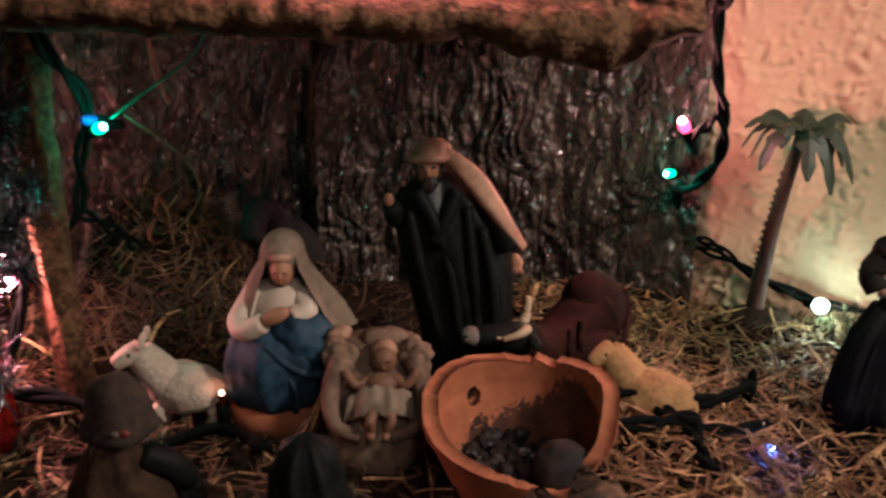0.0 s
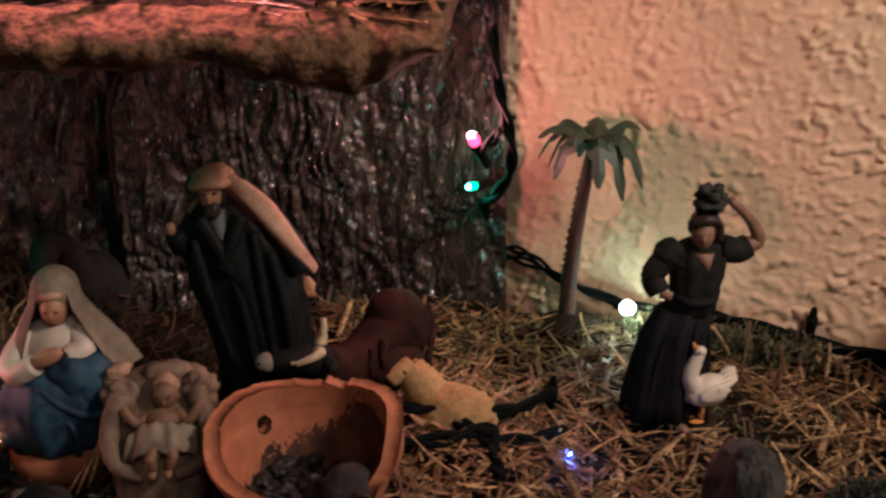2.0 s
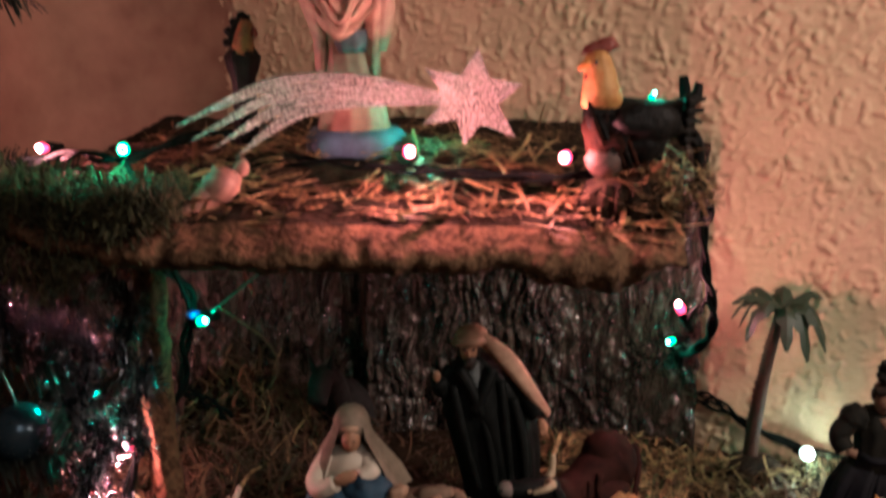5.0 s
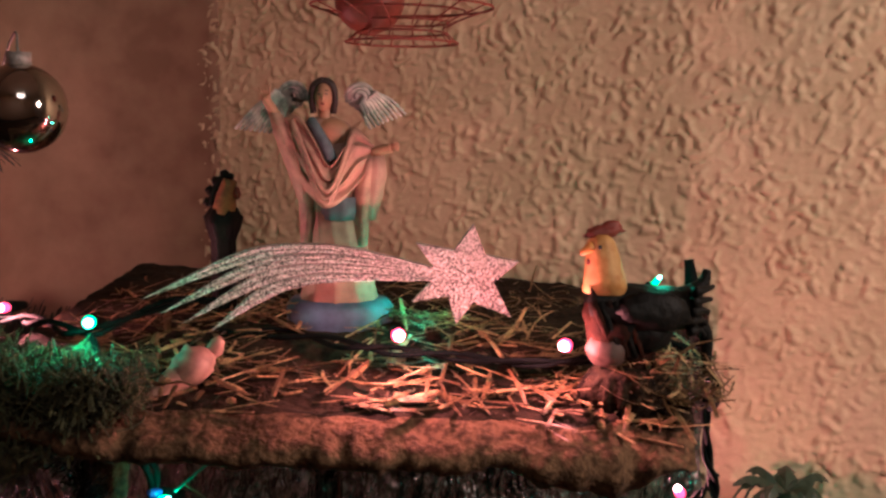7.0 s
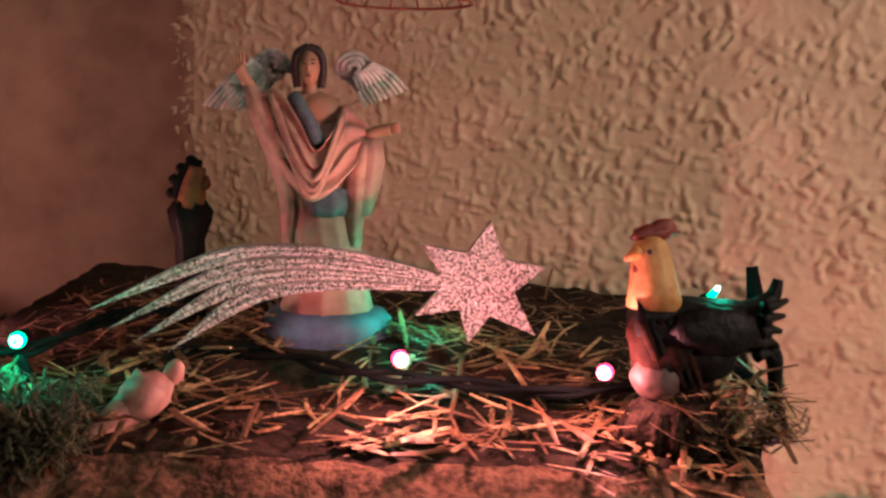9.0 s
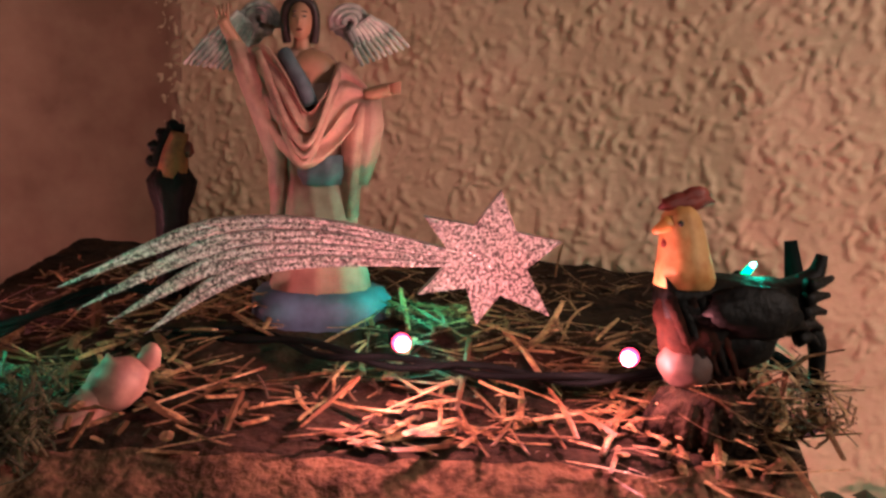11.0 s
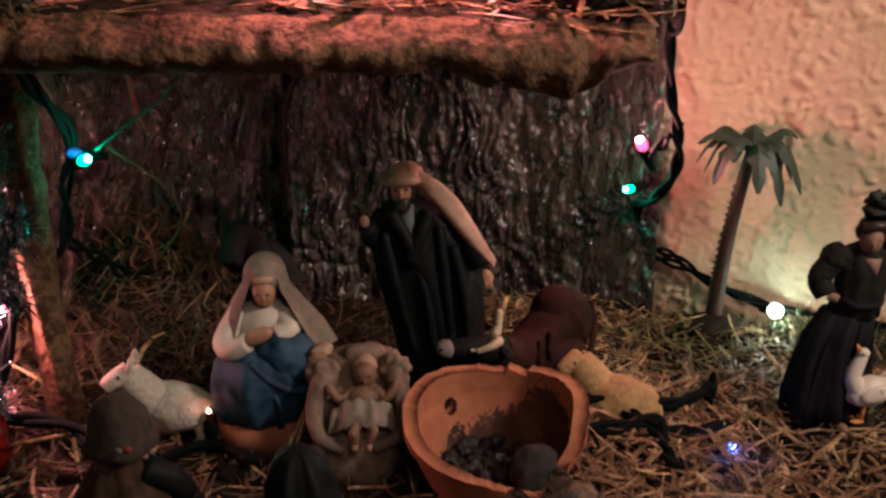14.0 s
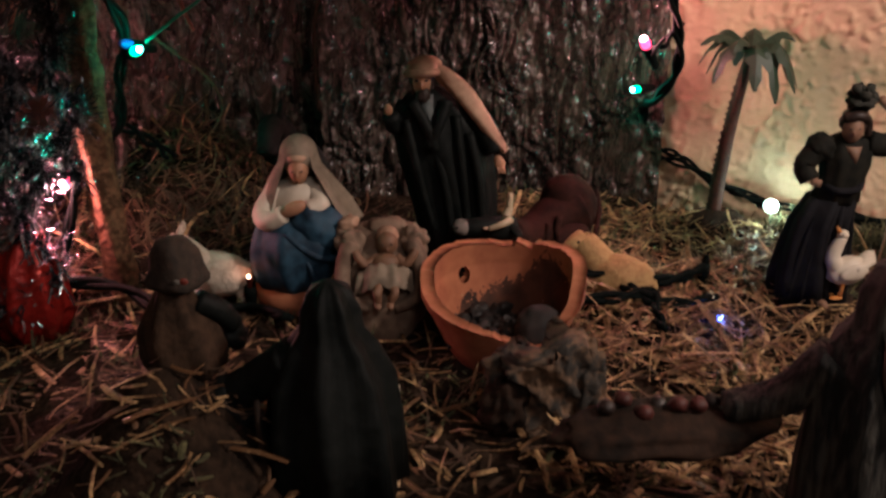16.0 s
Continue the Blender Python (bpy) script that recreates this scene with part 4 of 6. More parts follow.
# ---- on the roof ----
def angel():
    bm = bmesh.new()
    y = 0.434
    # oval blue foot, long pleated gown
    loft(bm, [(-0.0602, y, 0.2320, 0.0265, 0.018), (-0.0602, y, 0.2485, 0.0268, 0.018), (-0.0602, y, 0.2525, 0.0235, 0.0155)], 3, 40, 5, 0.02)
    loft(bm, [(-0.0605, y, 0.2490, 0.0200, 0.0155), (-0.0602, y, 0.2660, 0.0160, 0.0130), (-0.0605, y, 0.2810, 0.0135, 0.0112), (-0.0620, y, 0.2950, 0.0120, 0.0100), (-0.0640, y, 0.3080, 0.0130, 0.0098)], 2, 72, 11, 0.028)
    # blue sash, torso, bare chest with the blue strap
    loft(bm, [(-0.0605, y - 0.001, 0.2925, 0.0098, 0.0108), (-0.0600, y - 0.001, 0.2970, 0.0114, 0.0118), (-0.0600, y - 0.001, 0.3035, 0.0112, 0.0112)], 1, 40, 9, 0.05)
    loft(bm, [(-0.0630, y, 0.3000, 0.0125, 0.0100), (-0.0655, y, 0.3180, 0.0140, 0.0100), (-0.0670, y, 0.3330, 0.0142, 0.0088), (-0.0672, y, 0.3395, 0.0110, 0.0070), (-0.0672, y, 0.3425, 0.0040, 0.0040)], 0, 40, 6, 0.03)
    blob(bm, (-0.0635, y - 0.0035, 0.3340), (0.0095, 0.0062, 0.0078), 4, (0, 12, 0))
    tube(bm, [(-0.0735, y - 0.0055, 0.3405), (-0.0700, y - 0.0095, 0.3350), (-0.0660, y - 0.0115, 0.3285), (-0.0630, y - 0.0120, 0.3215)], 0.0026, 0.0030, 1, 12)
    tube(bm, [(-0.0672, y - 0.002, 0.338), (-0.0674, y - 0.002, 0.347)], 0.0036, 0.0030, 4, 12, 3)

    # the cloak: swags hung from the raised hand to the lowered one
    upper = [(-0.0895, y - 0.0050, 0.3405), (-0.0800, y - 0.0085, 0.3430), (-0.0715, y - 0.0130, 0.3330), (-0.0640, y - 0.0150, 0.3205), (-0.0580, y - 0.0130, 0.3270), (-0.0530, y - 0.0085, 0.3375), (-0.0430, y - 0.0100, 0.3285)]
    lower = [(-0.0850, y - 0.0020, 0.3230), (-0.0800, y - 0.0070, 0.3120), (-0.0725, y - 0.0120, 0.3040), (-0.0655, y - 0.0150, 0.2995), (-0.0570, y - 0.0140, 0.3035), (-0.0490, y - 0.0120, 0.3120), (-0.0405, y - 0.0100, 0.3235)]

    def swag(u, v):
        p = along(upper, u).lerp(along(lower, u), v)
        deep = math.sin(math.pi * u)
        return p + Vector((0, -0.0022 * deep * math.sin(v * 22 + 1.2 * math.sin(u * 5)) - 0.0035 * deep * math.sin(math.pi * v), -0.0012 * deep * math.sin(v * 19 + u * 4)))

    sheet(bm, swag, 48, 40, 0.0050, 0)
    for s, e in ((0.10, 0.62), (0.30, 0.80), (0.16, 0.92)):
        tube(bm, [along(upper, 0.10 + s * 0.2).lerp(along(lower, 0.10 + s * 0.2), s) + Vector((0, -0.002, 0)), along(upper, 0.5).lerp(along(lower, 0.5), e) + Vector((0, -0.0062, 0)), along(upper, 0.82).lerp(along(lower, 0.82), s) + Vector((0, -0.003, 0))], 0.0013, 0.0010, 0, 8, 8)
    # long sleeves hanging from both arms
    loft(bm, [(-0.0760, y + 0.001, 0.2560, 0.0028, 0.0040), (-0.0758, y + 0.001, 0.2840, 0.0034, 0.0050), (-0.0748, y - 0.001, 0.3010, 0.0050, 0.0062), (-0.0785, y - 0.003, 0.3170, 0.0068, 0.0064), (-0.0860, y - 0.004, 0.3330, 0.0052, 0.0055), (-0.0912, y - 0.005, 0.3440, 0.0028, 0.0035)], 0, 24, 4, 0.09)
    loft(bm, [(-0.0460, y - 0.003, 0.2925, 0.0036, 0.0042), (-0.0445, y - 0.004, 0.3040, 0.0056, 0.0052), (-0.0428, y - 0.006, 0.3150, 0.0056, 0.0052), (-0.0425, y - 0.008, 0.3240, 0.0042, 0.0044)], 2, 28, 5, 0.10)
    loft(bm, [(-0.0490, y - 0.004, 0.2800, 0.0030, 0.0042), (-0.0490, y - 0.005, 0.2950, 0.0040, 0.0050), (-0.0472, y - 0.007, 0.3120, 0.0044, 0.0050), (-0.0450, y - 0.008, 0.3230, 0.0036, 0.0040)], 0, 20, 4, 0.10)
    tube(bm, [(-0.0900, y - 0.005, 0.3420), (-0.0935, y - 0.006, 0.3475), (-0.0955, y - 0.007, 0.3515)], 0.0024, 0.0022, 4, 10, 4)
    tube(bm, [(-0.0435, y - 0.009, 0.3255), (-0.0375, y - 0.011, 0.3275), (-0.0345, y - 0.012, 0.3280)], 0.0026, 0.0022, 4, 10, 4)
    for k in range(4):
        tube(bm, [(-0.0965 + 0.0010 * k, y - 0.007, 0.3515), (-0.0982 + 0.0016 * k, y - 0.0075, 0.3560 + 0.0004 * k)], 0.0008, 0.0005, 4, 6, 2)
        tube(bm, [(-0.0350, y - 0.012, 0.3270 + 0.0008 * k), (-0.0308, y - 0.0135, 0.3272 + 0.0011 * k)], 0.0008, 0.0005, 4, 6, 2)
    # head with dark waved hair
    blob(bm, (-0.0676, y - 0.0050, 0.3520), (0.0043, 0.0052, 0.0070), 4)
    blob(bm, (-0.0678, y - 0.0005, 0.3548), (0.0064, 0.0058, 0.0066), 5, rough=0.12)
    for e in (-1, 1):
        tube(bm, [(-0.0678, y - 0.0058, 0.3598), (-0.0678 + e * 0.0045, y - 0.0055, 0.3570), (-0.0678 + e * 0.0056, y - 0.0042, 0.3510), (-0.0678 + e * 0.0048, y - 0.0030, 0.3440)], 0.0019, 0.0016, 5, 10)
        blob(bm, (-0.0676 + e * 0.0018, y - 0.0096, 0.3532), (0.0009, 0.0006, 0.0004), 5, sub=2)
        blob(bm, (-0.0676 + e * 0.0019, y - 0.0094, 0.3548), (0.0012, 0.0005, 0.0003), 5, (0, e * 8, 0), sub=2)
    blob(bm, (-0.0676, y - 0.0104, 0.3512), (0.0007, 0.0012, 0.0014), 4, sub=2)
    blob(bm, (-0.0676, y - 0.0096, 0.3484), (0.0013, 0.0007, 0.0005), 7, sub=2)
    # wings: a scrolled shoulder and layered flight feathers
    for s, c, tip, low in ((-1, (-0.0840, 0.3522), (-0.1130, 0.3355), (-0.0940, 0.3335)), (1, (-0.0505, 0.3520), (-0.0280, 0.3440), (-0.0455, 0.3365))):
        yy = y + 0.0075
        for turn in range(3):
            r = 0.0062 - 0.0020 * turn
            pts = [(c[0] - s * r * math.cos(a * 0.55 - 0.4), yy - 0.0014 * turn, c[1] + r * math.sin(a * 0.55 - 0.4)) for a in range(10)]
            tube(bm, pts, 0.0021 - 0.0003 * turn, 0.0015, 6, 10, 3, 0.8)
        blob(bm, (c[0], yy + 0.001, c[1]), (0.0062, 0.0022, 0.0062), 6, rough=0.3, seed=s)
        for k in range(9):
            f = k / 8
            a = Vector((c[0] + s * (0.0050 - 0.0065 * f), yy + 0.0004 * k, c[1] + 0.0030 - 0.0065 * f))
            b = Vector((tip[0] + (low[0] - tip[0]) * f, yy + 0.003, tip[1] + (low[1] - tip[1]) * f))
            m = a.lerp(b, 0.55) + Vector((0, -0.001, 0.0022 * (1 - f)))
            tube(bm, [a, m, b], 0.0025, 0.0010, 6, 8, 5, 0.5)
        for k in range(8):
            f = k / 7
            a = Vector((c[0] + s * (0.0070 - 0.0075 * f), yy - 0.0022, c[1] + 0.0026 - 0.0055 * f))
            b = Vector((tip[0] + (low[0] - tip[0]) * f, yy - 0.001, tip[1] + (low[1] - tip[1]) * f))
            tube(bm, [a, a.lerp(b, 0.25), a.lerp(b, 0.48)], 0.0022, 0.0010, 6, 8, 3, 0.6)
    statue("angel_figurine", bm, [PINKCLOTH, mat("angel_blue", (0.13, 0.175, 0.20), 0.7, scale=200, vary=0.4, bump=0.25), mat("pale_gown", (0.42, 0.265, 0.20), 0.7, scale=200, vary=0.4, bump=0.3, colour2=(0.28, 0.155, 0.115)), mat("blue_foot", (0.10, 0.17, 0.26), 0.6, scale=160, vary=0.4, bump=0.25), SKIN, HAIR,
                                  mat("worn_white_wing", (0.64, 0.58, 0.52), 0.6, scale=260, vary=0.6, bump=0.5, depth=0.0008, colour2=(0.20, 0.23, 0.21), coarse=0.35), RED], "winged figurine in draped pink robes on a blue base", "angel figurine")


def comet():
    """A six-pointed star with four long streamers, cut from board and glittered."""
    top = base("comet_star", (0, 0, 0), "silver glitter comet star with a long curved tail", "star ornament")
    cx, cy, cz = 0.0012, 0.393, 0.2712
    bm = bmesh.new()
    front = []
    for tip, r, notch in ((83, 0.0242, 48), (15, 0.0250, -14), (-43, 0.0290, -74), (-101, 0.0234, -129), (-153, 0.0280, 178), (148, 0.0276, 116)):
        for a, d in ((tip, r), (notch, 0.0130)):
            front.append(Vector((cx + d * math.cos(radians(a)), cy, cz + d * math.sin(radians(a)))))
    n = len(front)
    vf = [bm.verts.new(p) for p in front]
    vb = [bm.verts.new(p + Vector((0, 0.0045, 0))) for p in front]
    c = bm.verts.new((cx, cy - 0.0030, cz))
    for i in range(n):
        j = (i + 1) % n
        bm.faces.new((vf[i], vf[j], c))
        bm.faces.new((vf[i], vb[i], vb[j], vf[j])).material_index = 1
    bm.faces.new(vb).material_index = 1
    part("star", bm, [GLITTER, STAREDGE], top, smooth=False)
    upper = [(-0.0100, 0.2735), (-0.0187, 0.2759), (-0.0528, 0.2839), (-0.0844, 0.2850), (-0.1060, 0.2800)]
    lower = [(-0.0100, 0.2690), (-0.0174, 0.2683), (-0.0527, 0.2677), (-0.0739, 0.2652), (-0.0900, 0.2590)]
    tips = ((-0.1454, 0.2597), (-0.1375, 0.2530), (-0.1278, 0.2484), (-0.1157, 0.2446))
    for k, tip in enumerate(tips):
        edges = []
        for f in (k / 4 + 0.012, (k + 1) / 4 - 0.012):
            pts = [(a[0] + (b[0] - a[0]) * f, cy + 0.001 - 0.004 * i / 5, a[1] + (b[1] - a[1]) * f) for i, (a, b) in enumerate(zip(upper, lower))]
            edges.append(smooth_path([*pts, (tip[0], cy - 0.006, tip[1])], 9))
        bm = bmesh.new()
        rows = []
        for p, q in zip(*edges):
            w = (p - q).length
            row = []
            for u, h in ((0, 0.0), (0.14, 0.16), (0.30, 0.20), (0.44, 0.10), (0.5, -0.06), (0.56, 0.10), (0.70, 0.20), (0.86, 0.16), (1, 0.0)):
                row.append(bm.verts.new(p.lerp(q, u) - Vector((0, h * min(w, 0.006) + 0.0002, 0))))
            row += [bm.verts.new(q + Vector((0, 0.0034, 0))), bm.verts.new(p + Vector((0, 0.0034, 0)))]
            rows.append(row)
        m = len(rows[0])
        for a, b in zip(rows, rows[1:]):
            for i in range(m):
                bm.faces.new((a[i], a[(i + 1) % m], b[(i + 1) % m], b[i])).material_index = 0 if i < 8 else 1
        bm.faces.new(rows[0]).material_index = 1
        bm.faces.new(rows[-1][::-1]).material_index = 1
        part("streamer", bm, [GLITTER, STAREDGE], top, smooth=False)


def hen():
    bm = bmesh.new()
    x, y, z = 0.0610, 0.358, 0.2280
    rings = []
    for k in range(15):
        f = k / 14
        rings.append((x - 0.010 + 0.050 * f, f))
    rows = []
    for px, f in rings:
        top = z + 0.0475 - 0.004 * f + 0.003 * max(0, f - 0.8) * 5
        bot = z + (0.012 + 0.075 * max(0.0, 0.25 - f) if f < 0.25 else 0.012 + 0.014 * min(1, (f - 0.25) / 0.2))
        wy = 0.0125 * math.sin(math.pi * min(0.97, 0.2 + 0.72 * f)) + 0.001
        cz, rz = (top + bot) / 2, (top - bot) / 2
        rows.append([bm.verts.new((px + 0.0012 * noise.noise(Vector((f * 9, i * 0.9, 1))), y + 0.004 * f + wy * math.cos(2 * math.pi * i / 24) * (1 + 0.07 * math.sin(i * 2.3 + k)), cz + rz * math.sin(2 * math.pi * i / 24) * (1 + 0.05 * math.sin(i * 3.1 + f * 20)))) for i in range(24)])
    for a, b in zip(rows, rows[1:]):
        for i in range(24):
            bm.faces.new((a[i], a[(i + 1) % 24], b[(i + 1) % 24], b[i]))
    bm.faces.new(rows[0][::-1])
    bm.faces.new(rows[-1])
    tube(bm, [(x + 0.036, y + 0.004, z + 0.030), (x + 0.043, y + 0.005, z + 0.024), (x + 0.0445, y + 0.006, z + 0.010), (x + 0.045, y + 0.006, z + 0.004)], 0.0042, 0.0012, 0, 10)
    tube(bm, [(x + 0.036, y + 0.004, z + 0.042), (x + 0.041, y + 0.005, z + 0.046), (x + 0.0425, y + 0.005, z + 0.052)], 0.0040, 0.0018, 0, 10)
    for k in range(5):
        tube(bm, [(x + 0.034, y - 0.006 + 0.001 * k, z + 0.044 - 0.0045 * k), (x + 0.0385, y - 0.004 + 0.001 * k, z + 0.0445 - 0.0045 * k), (x + 0.044 - 0.0006 * k, y, z + 0.0455 - 0.0055 * k)], 0.0026, 0.0010, 0, 8, 3)
    blob(bm, (x + 0.016, y - 0.0095, z + 0.036), (0.016, 0.0040, 0.0085), 0, (0, 6, 4), 0.35)
    loft(bm, [(x - 0.002, y, z + 0.0425, 0.0100, 0.0088), (x - 0.003, y, z + 0.050, 0.0084, 0.0074), (x - 0.004, y, z + 0.058, 0.0070, 0.0064), (x - 0.005, y, z + 0.064, 0.0058, 0.0056), (x - 0.005, y, z + 0.0675, 0.0035, 0.0036)], 1, 28, 9, 0.04)
    tube(bm, [(x - 0.009, y - 0.002, z + 0.0620), (x - 0.0142, y - 0.003, z + 0.0595)], 0.0030, 0.0009, 2, 8, 3)
    blob(bm, (x - 0.0095, y - 0.002, z + 0.0560), (0.0018, 0.0016, 0.0026), 3, rough=0.2)
    blob(bm, (x - 0.0065, y - 0.0056, z + 0.0625), (0.0009, 0.0007, 0.0010), 5, sub=2)
    blob(bm, (x - 0.0045, y - 0.001, z + 0.0685), (0.0082, 0.0020, 0.0032), 3, (0, -8, 0), 0.35)
    blob(bm, (x - 0.0015, y - 0.001, z + 0.0708), (0.0045, 0.0018, 0.0026), 3, (0, -8, 0), 0.3)
    for q in range(5):
        tube(bm, [(x - 0.009 + 0.003 * q, y - 0.008, z + 0.040), (x - 0.004 + 0.003 * q, y - 0.0098, z + 0.028), (x + 0.001 + 0.003 * q, y - 0.0085, z + 0.016)], 0.0022, 0.0010, 4 if q % 2 == 0 else 0, 8, 3)
    blob(bm, (x + 0.001, y - 0.001, z + 0.030), (0.0125, 0.0105, 0.0155), 4, (0, -22, 0), 0.15, 4)
    blob(bm, (x + 0.014, y, z + 0.028), (0.0150, 0.0110, 0.0125), 0, (0, -14, 0), 0.15, 4)
    loft(bm, [(x + 0.012, y + 0.003, z - 0.010, 0.012, 0.010), (x + 0.012, y + 0.003, z + 0.006, 0.009, 0.008), (x + 0.012, y + 0.003, z + 0.022, 0.008, 0.007)], 4, 24, 7, 0.10)
    blob(bm, (x - 0.0015, y - 0.004, z + 0.0185), (0.0092, 0.0080, 0.0080), 6, (0, 15, 0), 0.1, 4)
    loft(bm, [(x + 0.006, y - 0.002, z - 0.008, 0.0165, 0.013), (x + 0.007, y - 0.002, z + 0.001, 0.0185, 0.0150), (x + 0.008, y - 0.002, z + 0.0080, 0.0160, 0.0130), (x + 0.008, y - 0.002, z + 0.0105, 0.0110, 0.0090)], 7, 72, 17, 0.09)
    statue("hen_figurine", bm, [BLACKPAINT, YELLOW, ORANGE, RED, mat("rust_feathers", (0.030, 0.010, 0.006), 0.9, scale=300, vary=0.6, bump=0.8, colour2=(0.009, 0.005, 0.004), spec=0.08), HAIR, mat("dull_clay_egg", (0.09, 0.045, 0.034), 0.7, scale=200, vary=0.4, bump=0.3), mat("woven_nest", (0.040, 0.025, 0.016), 0.95, scale=300, vary=0.7, bump=1.0, depth=0.003, colour2=(0.010, 0.007, 0.005), spec=0.08)], "black hen figurine with yellow neck, red comb and brown nest", "hen figurine")


def rooster():
    bm = bmesh.new()
    x, y = -0.1245, 0.470
    loft(bm, [(x, y, 0.240, 0.0060, 0.006), (x, y, 0.276, 0.0062, 0.006), (x, y, 0.283, 0.0085, 0.0070), (x, y, 0.2885, 0.0098, 0.0075), (x + 0.0005, y, 0.2935, 0.0066, 0.0055), (x + 0.001, y, 0.2955, 0.002, 0.002)], 0, 28, 6, 0.09)
    tube(bm, [(x + 0.0005, y, 0.291), (x + 0.002, y - 0.001, 0.300), (x + 0.004, y - 0.001, 0.3085)], 0.0068, 0.0036, 1, 16)
    tube(bm, [(x - 0.0060, y, 0.2940), (x - 0.0040, y, 0.3025), (x + 0.0005, y, 0.3095), (x + 0.0055, y, 0.3095)], 0.0026, 0.0020, 0, 12)
    for k, (dx, z) in enumerate(((-0.0080, 0.2965), (-0.0068, 0.3025), (-0.0035, 0.3075), (0.0010, 0.3110))):
        blob(bm, (x + dx, y, z), (0.0026, 0.0022, 0.0026), 0, (0, 30, 0), 0.4, 2, k)
    blob(bm, (x + 0.0078, y - 0.003, 0.3015), (0.0020, 0.0018, 0.0034), 2, rough=0.3)
    statue("small_bird_figurine", bm, [BLACKPAINT, mat("rust_orange", (0.30, 0.12, 0.035), 0.7, scale=260, vary=0.5, bump=0.4, colour2=(0.12, 0.04, 0.015)), RED], "small black and orange bird figurine on the roof", "bird figurine")


def plush():
    bm = bmesh.new()
    tube(bm, [(-0.134, 0.345, 0.2225), (-0.128, 0.350, 0.228), (-0.120, 0.356, 0.234), (-0.114, 0.360, 0.240)], 0.0028, 0.0085, 0, 16)
    blob(bm, (-0.1170, 0.357, 0.2365), (0.0105, 0.0085, 0.0080), 0, (0, -35, 0), 0.1)
    blob(bm, (-0.1075, 0.361, 0.2440), (0.0035, 0.003, 0.0050), 0, (0, 20, 0), 0.2)
    tagged(link("pink_ornament", bm, PINKCLOTH), "dusty pink drop-shaped ornament lying on the roof straw", "ornament")


angel()
comet()
hen()
rooster()
plush()


# ---- strings of lights ----
GLOW = {PINKLIGHT: (0.30, (1.0, 0.285, 0.27)), GREENLIGHT: (0.045, (0.04, 1.0, 0.55)), WHITELIGHT: (0.058, (0.72, 1.0, 0.75)), BLUELIGHT: (0.02, (0.10, 0.18, 1.0)), REDLIGHT: (0.006, (1.0, 0.22, 0.08))}


def bulb_on(parent, at, aim, light, size=0.0030, strength=1.0):
    """A small push-in bulb: bright tip in a tinted shell, plastic socket."""
    d = Vector(aim).normalized()
    q = Vector((0, 0, 1)).rotation_difference(d).to_matrix().to_4x4()
    at = Vector(at) - d * 0.004
    bm = bmesh.new()
    loft(bm, [(0, 0, -0.0015, size * 0.80, size * 0.80), (0, 0, 0.001, size, size), (0, 0, 0.0032, size * 0.94, size * 0.94), (0, 0, 0.0047, size * 0.74, size * 0.74)], 0, 14, cap=False)
    loft(bm, [(0, 0, 0.0047, size * 0.74, size * 0.74), (0, 0, 0.0060, size * 0.5, size * 0.5), (0, 0, 0.0066, size * 0.15, size * 0.15)], 1, 14)
    bm.transform(Matrix.Translation(at) @ q)
    b = part("bulb", bm, [SHELLS.get(light, light), light], parent, "glowing coloured bulb" if light in SHELLS else "unlit green bulb")
    bm = bmesh.new()
    loft(bm, [(0, 0, -0.016, 0.0022, 0.0022), (0, 0, -0.004, 0.0033, 0.0033), (0, 0, -0.0010, 0.0033, 0.0033)], 0, 12)
    bm.transform(Matrix.Translation(at) @ q)
    part("socket", bm, WIREMAT, b)
    if light in GLOW:
        power, colour = GLOW[light]
        lamp = bpy.data.lights.new("bulb_light", "POINT")
        lamp.energy, lamp.color, lamp.shadow_soft_size = power * strength, colour, 0.0022
        ob = new("bulb_light", lamp)
        ob.location, ob.parent = at + d * 0.0105, b
    return b


def cable(parent, points, r=0.0015, twist=0.0016):
    for k in range(2):
        bm = bmesh.new()
        pts = smooth_path(points, 8)
        pp = [p + Vector((math.sin(i * 0.5 + 3.14 * k), math.cos(i * 0.43 + 3.14 * k), math.cos(i * 0.5 + 3.14 * k))) * twist for i, p in enumerate(pts)]
        tube(bm, pp, r, r, 0, 6, 1)
        part("wire", bm, WIREMAT, parent)


